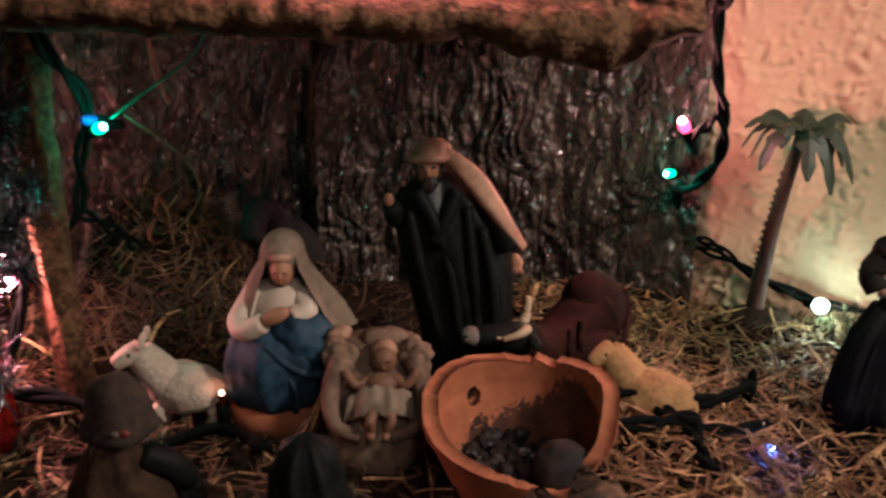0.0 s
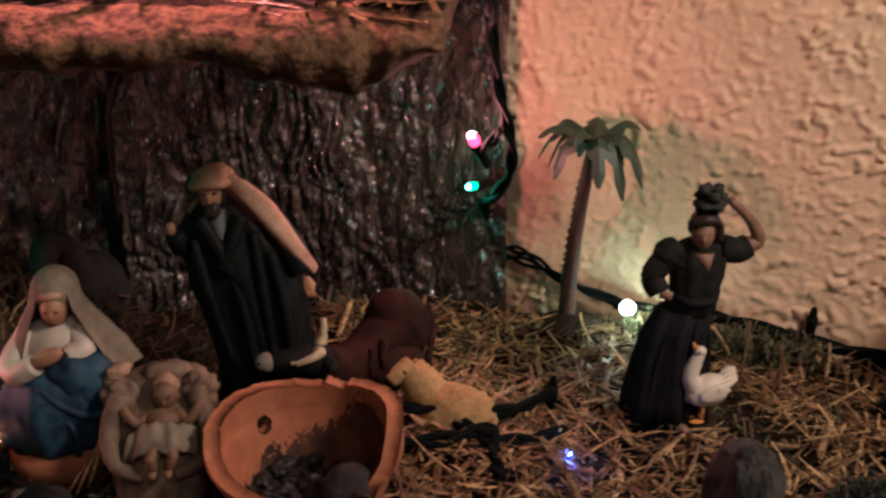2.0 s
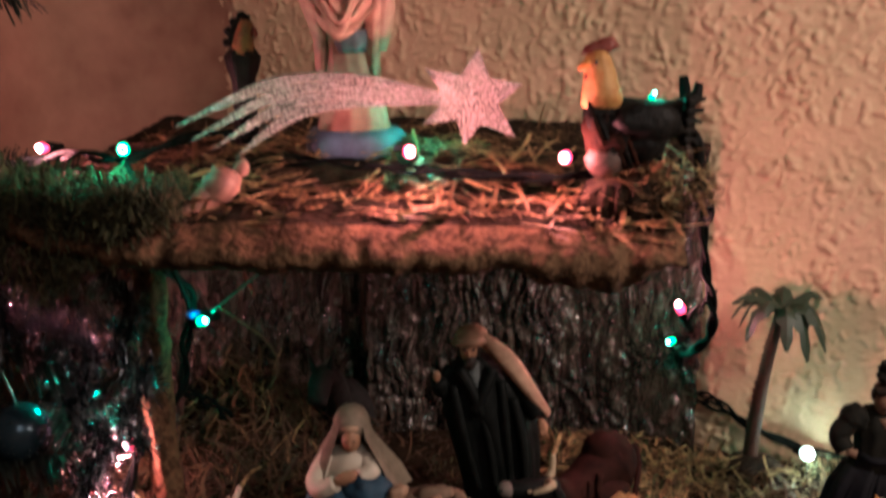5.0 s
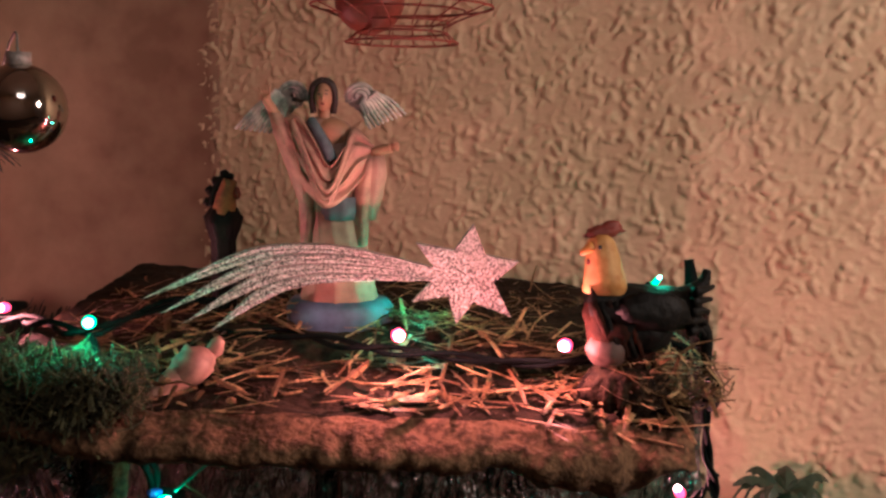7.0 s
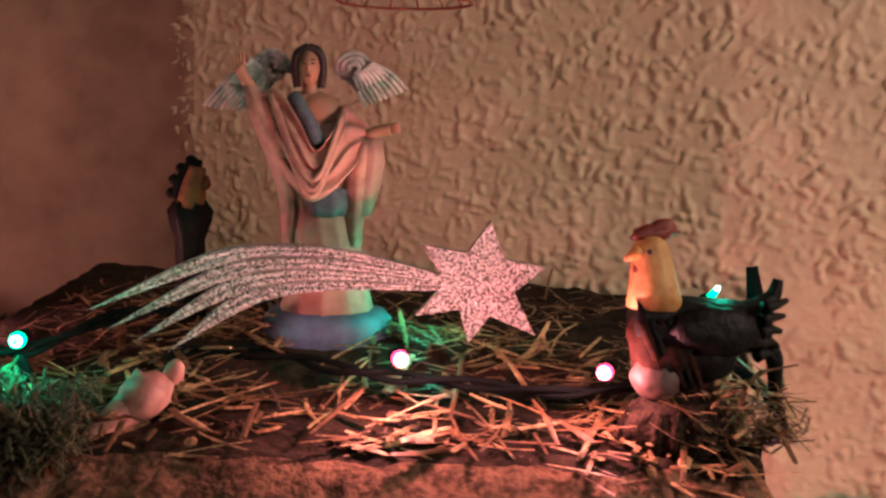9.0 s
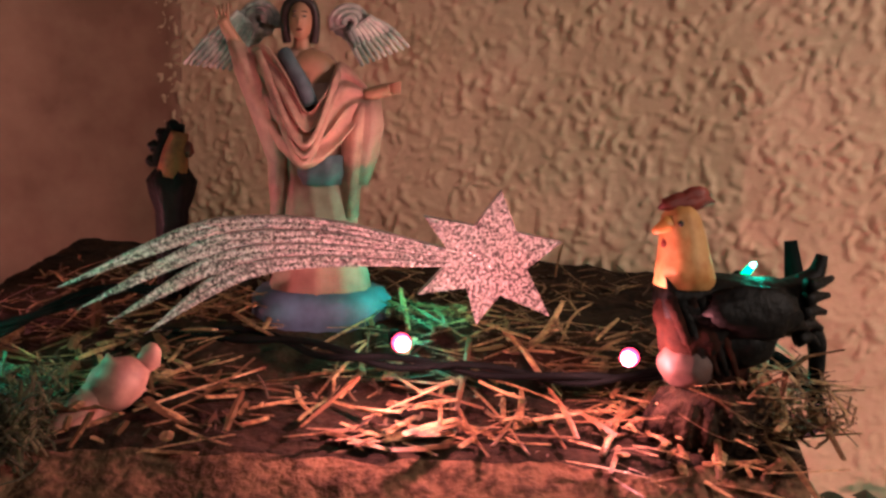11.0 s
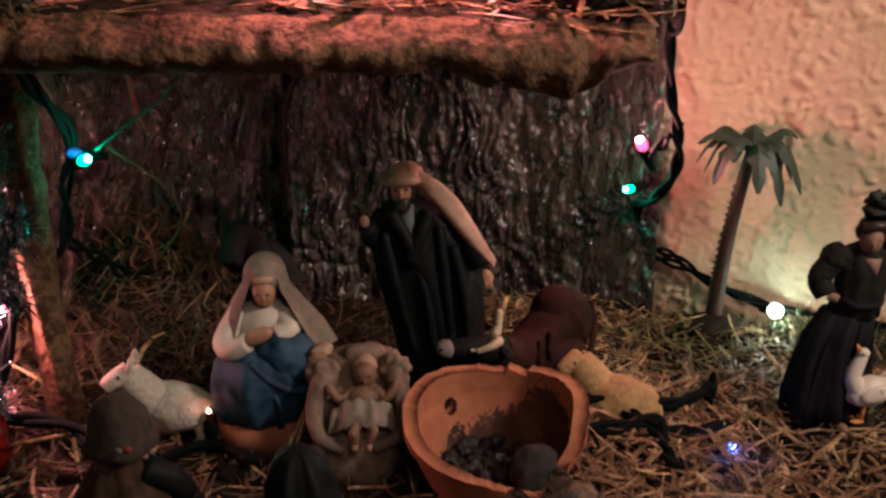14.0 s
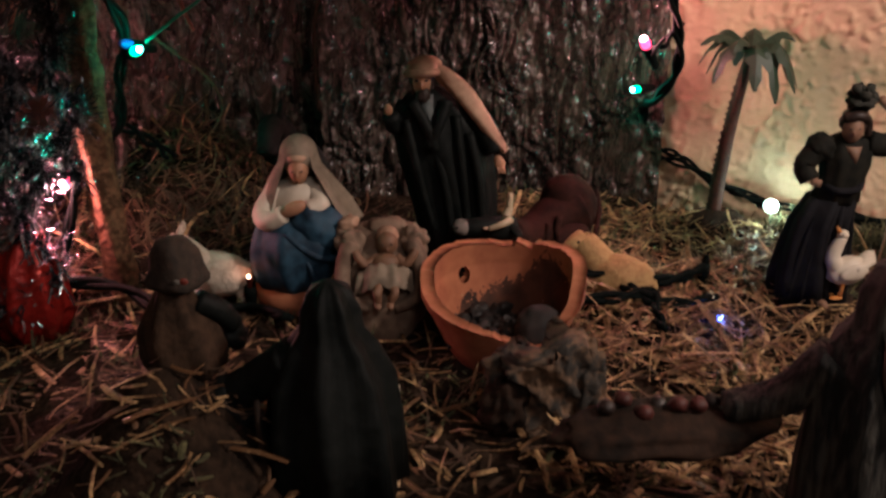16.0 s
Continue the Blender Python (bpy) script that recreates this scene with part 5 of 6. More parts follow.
lights = base("fairy_lights", (0, 0, 0), "string of coloured fairy lights on dark green wire, many lit", "fairy lights")
for at, aim, light, size in (
        ((0.126, 0.468, 0.139), (-0.45, -0.25, 0.85), PINKLIGHT, 0.0030),
        ((0.134, 0.520, 0.097), (-0.7, -0.6, 0.1), GREENLIGHT, 0.0024),
        ((-0.147, 0.428, 0.148), (0.7, -0.6, 0.35), GREENLIGHT, 0.0027),
        ((-0.190, 0.408, 0.083), (-0.3, -0.8, 0.2), PINKLIGHT, 0.0027),
        ((0.228, 0.508, 0.020), (0.1, -0.9, 0.3), WHITELIGHT, 0.0048),
        ((-0.029, 0.352, 0.252), (0.1, -0.8, 0.1), PINKLIGHT, 0.0030),
        ((0.041, 0.353, 0.248), (-0.3, -0.8, 0.1), PINKLIGHT, 0.0030),
        ((-0.163, 0.367, 0.253), (0.2, -0.9, 0.1), GREENLIGHT, 0.0030),
        ((-0.235, 0.450, 0.242), (-0.2, -0.9, 0.1), PINKLIGHT, 0.0027),
        ((-0.224, 0.420, 0.121), (0.3, -0.9, 0.2), GREENLIGHT, 0.0022),
        ((0.157, 0.382, 0.006), (-0.1, -0.8, 0.5), BLUELIGHT, 0.0020),
        ((0.151, 0.566, 0.013), (-0.2, -0.6, 0.7), REDLIGHT, 0.0020),
        ((-0.093, 0.378, 0.039), (0.0, -0.1, 1.0), REDLIGHT, 0.0015),
        ((-0.155, 0.430, 0.151), (-0.6, -0.7, 0.3), VIOLET, 0.0030),
        ((0.085, 0.374, 0.2735), (0.3, -0.5, 0.7), GREENLIGHT, 0.0014),
        ((-0.014, 0.4160, 0.2600), (-0.9, 0.2, -0.1), GREENLIGHT, 0.0020),
        ((0.1030, 0.378, 0.262), (0.1, -0.2, -0.9), GREENLIGHT, 0.0020),
        ((0.329, 0.478, 0.024), (0.0, -0.1, 1.0), WIREMAT, 0.0022),
        ((0.159, 0.421, 0.024), (0.05, -0.1, 1.0), WIREMAT, 0.0022)):
    bulb_on(lights, at, aim, light, size, {0.126: 1.25, 0.085: 0.2, -0.014: 1.3, 0.103: 0.12, -0.163: 1.8, -0.235: 2.4, -0.147: 0.6, -0.224: 1.7, -0.029: 1.4, 0.041: 1.05, -0.19: 1.5, -0.093: 0.15}.get(at[0], 1.0))
for way in (
        [(0.075, 0.42, 0.236), (0.105, 0.395, 0.236), (0.114, 0.378, 0.224), (0.124, 0.410, 0.205), (0.130, 0.440, 0.199), (0.137, 0.455, 0.165), (0.143, 0.458, 0.142), (0.147, 0.474, 0.118), (0.144, 0.505, 0.094), (0.146, 0.540, 0.080), (0.156, 0.560, 0.045), (0.160, 0.562, 0.012)],
        [(0.130, 0.462, 0.133), (0.138, 0.458, 0.142), (0.146, 0.466, 0.148)],
        [(-0.165, 0.372, 0.245), (-0.158, 0.400, 0.190), (-0.154, 0.430, 0.160), (-0.160, 0.430, 0.131), (-0.162, 0.422, 0.108), (-0.178, 0.410, 0.094), (-0.190, 0.405, 0.060), (-0.200, 0.392, 0.020)],
        [(-0.160, 0.425, 0.108), (-0.148, 0.43, 0.098), (-0.138, 0.432, 0.088)],
        [(0.150, 0.560, 0.012), (0.152, 0.560, 0.036), (0.164, 0.556, 0.044), (0.178, 0.553, 0.040), (0.196, 0.545, 0.026), (0.214, 0.532, 0.020), (0.228, 0.522, 0.016)],
        [(0.158, 0.556, 0.040), (0.176, 0.545, 0.038), (0.200, 0.527, 0.029), (0.232, 0.518, 0.018), (0.262, 0.508, 0.014), (0.300, 0.488, 0.0085), (0.329, 0.475, 0.003), (0.356, 0.458, 0.0), (0.383, 0.440, -0.002), (0.45, 0.405, 0.0)],
        [(0.270, 0.505, 0.016), (0.305, 0.482, 0.012), (0.340, 0.464, 0.006), (0.385, 0.435, 0.004)],
        [(0.060, 0.40, 0.012), (0.083, 0.400, 0.016), (0.117, 0.394, 0.014), (0.140, 0.404, 0.010), (0.158, 0.421, 0.008)],
        [(0.070, 0.376, 0.012), (0.100, 0.378, 0.012), (0.120, 0.383, 0.011), (0.117, 0.366, 0.009), (0.118, 0.348, 0.007)],
        [(0.104, 0.392, 0.014), (0.118, 0.378, 0.010), (0.138, 0.380, 0.006), (0.157, 0.390, 0.004)],
        [(-0.245, 0.365, 0.010), (-0.222, 0.376, 0.016), (-0.195, 0.392, 0.022), (-0.160, 0.385, 0.022), (-0.125, 0.355, 0.018), (-0.095, 0.372, 0.016), (-0.070, 0.350, 0.020)],
        [(-0.120, 0.42, 0.236), (-0.08, 0.405, 0.240), (-0.045, 0.372, 0.242), (-0.010, 0.375, 0.238), (0.030, 0.370, 0.236), (0.065, 0.38, 0.236)],
        [(-0.290, 0.46, 0.225), (-0.235, 0.452, 0.235), (-0.195, 0.40, 0.246), (-0.165, 0.375, 0.247), (-0.140, 0.42, 0.252), (-0.115, 0.43, 0.250)]):
    if max(p[2] for p in way) < 0.03 and way[0][0] < 0.15:
        way = [(a, b, c + 0.010) for a, b, c in way]
    cable(lights, way, 0.0020 if max(p[2] for p in way) < 0.036 else 0.0018 if way[0][2] > 0.2 and way[-1][2] < 0.03 else 0.0014, 0.0016)

# a wire beside the green bulb; its green stands for the bulb's light
bm = bmesh.new()
tube(bm, [(-0.144, 0.432, 0.151), (-0.130, 0.444, 0.161), (-0.112, 0.458, 0.174), (-0.100, 0.475, 0.195)], 0.0009, 0.0007, 0, 8)
part("wire", bm, GREENLITWIRE, lights, "thin wire coloured green for the bulb light falling on it")

# ---- wood, twigs and moss round the stable ----
def stuff(name, items, material, label, category, parent=None):
    """Many thin bent stalks in one mesh: centre, direction, length, width, bend."""
    verts, faces = [], []
    for c, d, L, w, b in items:
        c, d = Vector(c), Vector(d).normalized()
        side = d.cross(Vector((0.1, 0.05, 1))).normalized()
        up = side.cross(d)
        n0 = len(verts)
        for k in range(4):
            f = k / 3 - 0.5
            p = c + d * L * f + Vector(b) * (0.25 - f * f) * L
            g = w * (1.0 if 0 < k < 3 else 0.75)
            for e1, e2 in ((1, 0), (0.1, 0.32), (-1, 0), (-0.1, -0.32)):
                verts.append(p + side * g * e1 + up * g * e2)
        for k in range(3):
            for i in range(4):
                a = n0 + k * 4
                faces.append((a + i, a + (i + 1) % 4, a + 4 + (i + 1) % 4, a + 4 + i))
        faces.append((n0 + 3, n0 + 2, n0 + 1, n0))
        faces.append((n0 + 12, n0 + 13, n0 + 14, n0 + 15))
    ob = flat_mesh(name, verts, faces, material, parent)
    return tagged(ob, label, "" if parent else category, kind="stuff")


rnd = random.Random(11)


def scatter(n, area, height, length, width, lift=0.006, steep=0.18, bend=0.25):
    """Stalks dropped over an area: (x0, x1, y0, y1) and a height function."""
    out = []
    x0, x1, y0, y1 = area
    while len(out) < n:
        x, y = rnd.uniform(x0, x1), rnd.uniform(y0, y1)
        z = height(x, y)
        if z is None:
            continue
        a = rnd.uniform(0, 6.283)
        L = length * (0.22 + 1.05 * rnd.random() ** 1.6)
        s = rnd.gauss(0, steep)
        out.append(((x, y, z + rnd.random() ** 1.5 * lift + abs(s) * L * 0.4), (math.cos(a), math.sin(a), s), L, width * (rnd.uniform(0.5, 1.2) if rnd.random() < 0.78 else rnd.uniform(1.4, 2.3)),
                    (rnd.gauss(0, bend), rnd.gauss(0, bend), rnd.gauss(0, bend * 0.5))))
    return out


def open_ground(x, y):
    """Keeps stalks out of the bowl, off the wall and thin under the stable."""
    if (x - 0.0355) ** 2 + (y - 0.345) ** 2 < 0.034 ** 2 or y > 0.635 + WALL_B * x:
        return None
    for fx, fy, r in ((-0.07, 0.395, 0.02), (0.008, 0.437, 0.02), (-0.0255, 0.368, 0.02), (0.214, 0.398, 0.012)):
        if (x - fx) ** 2 + (y - fy) ** 2 < r * r:
            return None
    return ground_z(x, y) - 0.003


def right_field(x, y):
    return open_ground(x, y) if noise.noise(Vector((x * 18, y * 18, 6))) > -0.28 else None


stuff("straw_bed", scatter(4200, (0.05, 0.40, 0.24, 0.56), right_field, 0.027, 0.0008, 0.008, 0.24), STRAW, "golden chopped straw strewn over the ground", "straw")
stuff("straw_front", scatter(1500, (-0.30, 0.16, 0.06, 0.40), open_ground, 0.026, 0.0008), STRAW, "dull straw strewn in front of the figures", "straw")
stuff("dry_grass", scatter(4600, (-0.30, 0.40, 0.05, 0.58), open_ground, 0.022, 0.0006, 0.004, 0.3, 0.4), DARKSTRAW, "brown dry grass and bark crumbs matted on the ground", "grass")
stuff("straw_heap", scatter(1500, (-0.225, -0.06, 0.42, 0.585), open_ground, 0.028, 0.00065, 0.026, 0.6, 0.8), DARKSTRAW, "tangled brown straw heaped beside the stable wall", "straw")
stuff("pale_straw_heap", scatter(220, (-0.215, -0.09, 0.42, 0.56), open_ground, 0.030, 0.0007, 0.028, 0.6, 0.7), STRAW, "loose pale straw tangled in the heap", "straw")
stuff("moss_ground", scatter(3400, (-0.26, 0.34, 0.12, 0.56), lambda x, y: open_ground(x, y) if noise.noise(Vector((x * 22, y * 22, 1))) > 0.12 else None, 0.009, 0.0006, 0.006, 0.9, 0.5), MOSS, "dark green moss patches between the straw", "moss")


def roof_area(x, y):
    if y < roof_front(x) + (0.016 if x < 0.03 else 0.007) or x > 0.094 + 0.18 * (y - 0.33) or noise.noise(Vector((x * 24, y * 24, 3))) < -0.30:
        return None
    return roof_z(x, y)


stuff("roof_straw", scatter(620, (-0.19, 0.13, 0.32, 0.44), roof_area, 0.027, 0.0010, 0.007, 0.16, 0.12), STRAW, "broken golden straw scattered over the stable roof", "straw")
stuff("roof_straw_back", scatter(420, (-0.20, 0.13, 0.42, 0.58), roof_area, 0.024, 0.0007, 0.006, 0.3), STRAW, "straw scattered along the back of the roof", "straw")
stuff("roof_crumbs", scatter(900, (-0.20, 0.13, 0.32, 0.56), roof_area, 0.010, 0.0006, 0.003, 0.3), DARKSTRAW, "dark bark crumbs scattered over the roof", "crumbs")
stuff("nest_straw", scatter(260, (0.066, 0.110, 0.345, 0.372), lambda x, y: 0.224, 0.026, 0.0006, 0.018, 0.35, 0.7), STRAW, "pale nest of straw under the hen", "straw")

long_straw = (((0.0094, 0.3547), (0.0391, 0.3654), 0.0015), ((-0.034, 0.380), (-0.0025, 0.3639), 0.0011), ((-0.0042, 0.410), (-0.0114, 0.362), 0.0011), ((0.0098, 0.420), (0.020, 0.395), 0.0017),
              ((-0.0055, 0.383), (0.0085, 0.334), 0.0007), ((-0.0022, 0.3355), (0.012, 0.3700), 0.0007), ((0.034, 0.352), (0.066, 0.392), 0.0015), ((0.05, 0.372), (0.092, 0.340), 0.0012), ((0.030, 0.333), (0.048, 0.382), 0.0011),
              ((0.056, 0.366), (0.098, 0.372), 0.0013), ((-0.060, 0.388), (-0.030, 0.392), 0.0012), ((-0.012, 0.402), (0.004, 0.386), 0.0012), ((-0.11, 0.35), (-0.075, 0.385), 0.0009), ((0.022, 0.395), (0.046, 0.402), 0.0010))
for (ax, ay), (bx, by), w in long_straw:
    bm = bmesh.new()
    za, zb = roof_z(ax, ay) + 0.004, roof_z(bx, by) + 0.0045
    tube(bm, [(ax, ay, za), ((ax + bx) / 2 + 0.0006, (ay + by) / 2, (za + zb) / 2 + 0.0006), (bx, by, zb)], w, w * 0.8, 0, 8, 3, 0.5)
    tagged(link("straw_stalk", bm, STRAW), "single long golden straw stalk lying on the roof", "straw", "straw stalks on the roof")

ground_stalks = (((-0.188, 0.395, 0.026), (-0.140, 0.385, 0.030), 0.0013), ((-0.185, 0.380, 0.026), (-0.128, 0.388, 0.030), 0.0012), ((-0.055, 0.362, 0.024), (-0.045, 0.366, 0.052), 0.0013), ((-0.060, 0.360, 0.022), (-0.048, 0.368, 0.045), 0.0011),
                 ((-0.066, 0.358, 0.02), (-0.052, 0.364, 0.038), 0.0010), ((0.118, 0.420, 0.012), (0.150, 0.432, 0.018), 0.0017), ((0.122, 0.412, 0.010), (0.146, 0.424, 0.014), 0.0013), ((0.152, 0.505, 0.012), (0.185, 0.512, 0.018), 0.0010),
                 ((0.268, 0.44, 0.004), (0.276, 0.45, 0.034), 0.0009), ((0.285, 0.43, 0.002), (0.287, 0.434, 0.026), 0.0019), ((0.295, 0.40, 0.006), (0.325, 0.41, 0.012), 0.0009), ((0.258, 0.47, 0.028), (0.272, 0.462, 0.008), 0.0016),
                 ((0.228, 0.37, 0.008), (0.260, 0.366, 0.008), 0.0011), ((-0.150, 0.262, 0.030), (-0.105, 0.275, 0.034), 0.0010), ((-0.120, 0.230, 0.020), (-0.085, 0.245, 0.028), 0.0012), ((0.312, 0.43, 0.004), (0.318, 0.44, 0.022), 0.0010))
for a, b, w in ground_stalks:
    bm = bmesh.new()
    tube(bm, [a, ((a[0] + b[0]) / 2 + 0.001, (a[1] + b[1]) / 2, (a[2] + b[2]) / 2 + 0.001), b], w, w * 0.7, 0, 8, 3, 0.6)
    tagged(link("straw_stalk", bm, STRAW), "single thick straw stalk sticking out of the bedding", "straw", "straw stalks on the ground")


def post():
    bm = bmesh.new()
    rings = []
    for k in range(22):
        f = k / 21
        x = -0.1640 - 0.006 * math.sin(f * 2.6) - 0.004 * (1 - f)
        rings.append((x + 0.0012 * noise.noise(Vector((f * 20, 1, 1))), 0.413, 0.010 + 0.210 * f, 0.0078 + 0.0018 * noise.noise(Vector((f * 14, 4, 1))), 0.0085))
    loft(bm, rings, 0, 26, 5, 0.10)
    tagged(link("corner_post", bm, CORK), "rough reddish cork post holding up the roof corner", "post")
    bm = bmesh.new()
    tube(bm, [(-0.137, 0.47, 0.215), (-0.1345, 0.468, 0.19), (-0.1315, 0.468, 0.164), (-0.126, 0.466, 0.150)], 0.0016, 0.0010, 0, 8)
    tagged(link("hanging_twig", bm, REDWOOD), "thin red twig hanging below the roof", "twig")
    bm = bmesh.new()
    tube(bm, [(-0.142, 0.445, 0.150), (-0.118, 0.450, 0.128), (-0.112, 0.452, 0.108), (-0.126, 0.452, 0.088)], 0.0008, 0.0006, 0, 8)
    tagged(link("curved_stalk", bm, DARKSTRAW), "thin curved dry stalk beside the post", "stalk")
    bm = bmesh.new()
    tube(bm, [(-0.0715, 0.585, 0.07), (-0.0715, 0.585, 0.12), (-0.066, 0.585, 0.148), (-0.052, 0.585, 0.166), (-0.030, 0.584, 0.172)], 0.0013, 0.0011, 0, 8)
    tagged(link("arched_twig", bm, BROWNCLOTH), "thin brown twig bent into an arch on the bark", "twig")
    bm = bmesh.new()
    dx, dy, dz = -0.093, 0.500, 0.083
    tube(bm, [(dx + 0.006, dy + 0.03, dz - 0.035), (dx + 0.004, dy + 0.012, dz - 0.008), (dx, dy, dz), (dx - 0.002, dy - 0.012, dz - 0.012)], 0.012, 0.006, 0, 14)
    for e in (-1, 1):
        tube(bm, [(dx + e * 0.005, dy + 0.003, dz + 0.005), (dx + e * 0.008, dy + 0.004, dz + 0.018)], 0.0030, 0.0010, 0, 8, 3)
    blob(bm, (dx + 0.010, dy + 0.045, dz - 0.045), (0.020, 0.030, 0.024), 0, (0, 0, 10), 0.2, 3, 5)
    tagged(link("donkey_figurine", bm, mat("dark_grey_hide", (0.030, 0.030, 0.030), 0.85, scale=200, vary=0.5, bump=0.5, spec=0.2)), "dim grey donkey figurine lying at the back of the stable", "figurine")


post()

moss_items = []
for k in range(3800):
    u, v = rnd.random(), rnd.random()
    x = -0.245 + 0.115 * u
    top = 0.232 + 0.012 * rnd.random()
    z = top - 0.055 * v * v * max(0.15, 1 - abs(u - 0.35) * 1.4)
    y = roof_front(x) - 0.004 + 0.045 * rnd.random() * (1 if v < 0.4 else 0.5)
    a = rnd.uniform(0, 6.28)
    moss_items.append(((x, y, z), (math.cos(a) * 0.6, math.sin(a) * 0.6 - 0.3, rnd.gauss(-0.1, 0.6)), 0.010 * (0.5 + rnd.random()), 0.0006, (rnd.gauss(0, 0.4), 0, rnd.gauss(0, 0.4))))
stuff("moss_corner", moss_items, MOSS, "shaggy green moss hanging over the roof corner", "moss")


# ---- the decorated fir branch and its trimmings ----
def fir():
    top = base("christmas_tree", (0, 0, 0), "dark green fir branches dressed with tinsel", "tree")
    arms = ([(-0.38, 0.46, 0.30), (-0.32, 0.44, 0.26), (-0.245, 0.42, 0.215)], [(-0.38, 0.42, 0.20), (-0.32, 0.42, 0.17), (-0.215, 0.40, 0.135)], [(-0.38, 0.40, 0.12), (-0.32, 0.40, 0.10), (-0.205, 0.392, 0.085)],
            [(-0.37, 0.47, 0.40), (-0.32, 0.48, 0.37), (-0.24, 0.46, 0.33)], [(-0.39, 0.36, 0.04), (-0.34, 0.37, 0.05), (-0.235, 0.385, 0.045)], [(-0.37, 0.52, 0.10), (-0.27, 0.55, 0.12), (-0.185, 0.56, 0.11)], [(-0.36, 0.54, 0.21), (-0.26, 0.56, 0.20), (-0.18, 0.57, 0.185)], [(-0.37, 0.50, 0.04), (-0.28, 0.54, 0.05), (-0.195, 0.55, 0.055)], [(-0.37, 0.47, 0.15), (-0.28, 0.49, 0.145), (-0.20, 0.49, 0.14)], [(-0.36, 0.50, 0.17), (-0.33, 0.52, 0.18), (-0.21, 0.50, 0.17)])
    for k, arm in enumerate(arms):
        bm = bmesh.new()
        tube(bm, arm, 0.004, 0.0015, 0, 8)
        br = part("branch", bm, PALMTRUNK, top)
        items = []
        pts = smooth_path(arm, 12)
        for i in range(1300):
            p = pts[int(rnd.random() * len(pts))]
            a = rnd.uniform(0, 6.283)
            r = 0.016 * rnd.random()
            d = Vector((0.5, math.cos(a), math.sin(a)))
            items.append((p + Vector((rnd.uniform(-0.005, 0.005), math.cos(a) * r, math.sin(a) * r)), d, 0.021, 0.0008, (0, 0, -0.1)))
        stuff("needles", items, NEEDLE, "dark green fir needles", "needles", br)
    bm = bmesh.new()
    tube(bm, [(-0.375, 0.43, 0.0), (-0.375, 0.43, 0.25), (-0.372, 0.44, 0.50)], 0.02, 0.012, 0, 14)
    part("trunk", bm, PALMTRUNK, top)
    items = []
    way = smooth_path([(-0.30, 0.40, 0.19), (-0.225, 0.388, 0.165), (-0.195, 0.385, 0.145), (-0.205, 0.380, 0.115), (-0.190, 0.383, 0.098), (-0.205, 0.378, 0.070), (-0.192, 0.385, 0.045), (-0.215, 0.37, 0.03)], 20)
    for i in range(1500):
        p = way[int(rnd.random() * len(way))]
        d = Vector((rnd.gauss(0, 1), rnd.gauss(0, 1), rnd.gauss(0, 1)))
        items.append((p + d.normalized() * 0.011 * rnd.random(), d, 0.016, 0.0006, (rnd.gauss(0, 0.3), 0, rnd.gauss(0, 0.3))))
    way = smooth_path([(-0.31, 0.375, 0.10), (-0.262, 0.372, 0.135), (-0.236, 0.380, 0.165), (-0.255, 0.385, 0.185), (-0.225, 0.390, 0.200), (-0.205, 0.392, 0.190)], 20)
    for i in range(1100):
        p = way[int(rnd.random() * len(way))]
        d = Vector((rnd.gauss(0, 1), rnd.gauss(0, 1), rnd.gauss(0, 1)))
        items.append((p + d.normalized() * 0.011 * rnd.random(), d, 0.016, 0.0006, (rnd.gauss(0, 0.3), 0, rnd.gauss(0, 0.3))))
    way = smooth_path([(-0.190, 0.400, 0.185), (-0.176, 0.396, 0.165), (-0.184, 0.392, 0.145), (-0.172, 0.398, 0.125), (-0.184, 0.392, 0.108), (-0.176, 0.396, 0.090)], 20)
    for i in range(900):
        p = way[int(rnd.random() * len(way))]
        d = Vector((rnd.gauss(0, 1), rnd.gauss(0, 1), rnd.gauss(0, 1)))
        items.append((p + d.normalized() * 0.010 * rnd.random(), d, 0.013, 0.0006, (rnd.gauss(0, 0.3), 0, rnd.gauss(0, 0.3))))
    stuff("tinsel", items, TINSEL, "silver tinsel garland wound round the fir branches", "tinsel")


fir()
bm = bmesh.new()
blob(bm, (-0.186, 0.362, 0.344), (0.0185, 0.0185, 0.0185), 0, sub=4)
ball = tagged(link("bauble", bm, MIRRORBALL), "shiny silver bauble hanging from the fir", "bauble")
bm = bmesh.new()
loft(bm, [(-0.186, 0.362, 0.361, 0.005, 0.005), (-0.186, 0.362, 0.367, 0.005, 0.005)], 0, 16)
tube(bm, [(-0.186, 0.362, 0.366), (-0.195, 0.38, 0.375), (-0.24, 0.46, 0.345)], 0.0006, 0.0006, 0, 6)
part("cap", bm, STAREDGE, ball)

bm = bmesh.new()
blob(bm, (-0.241, 0.395, 0.098), (0.0165, 0.0165, 0.0165), 0, sub=4)
blue = tagged(link("blue_bauble", bm, mat("bauble_blue", (0.05, 0.09, 0.12), 0.22, 0.6, scale=60, vary=0.3, bump=0.1)), "dull blue bauble hanging low in the fir", "bauble")
bm = bmesh.new()
tube(bm, [(-0.241, 0.395, 0.114), (-0.249, 0.398, 0.134)], 0.0007, 0.0007, 0, 6, 2)
part("hook", bm, STAREDGE, blue)
bm = bmesh.new()
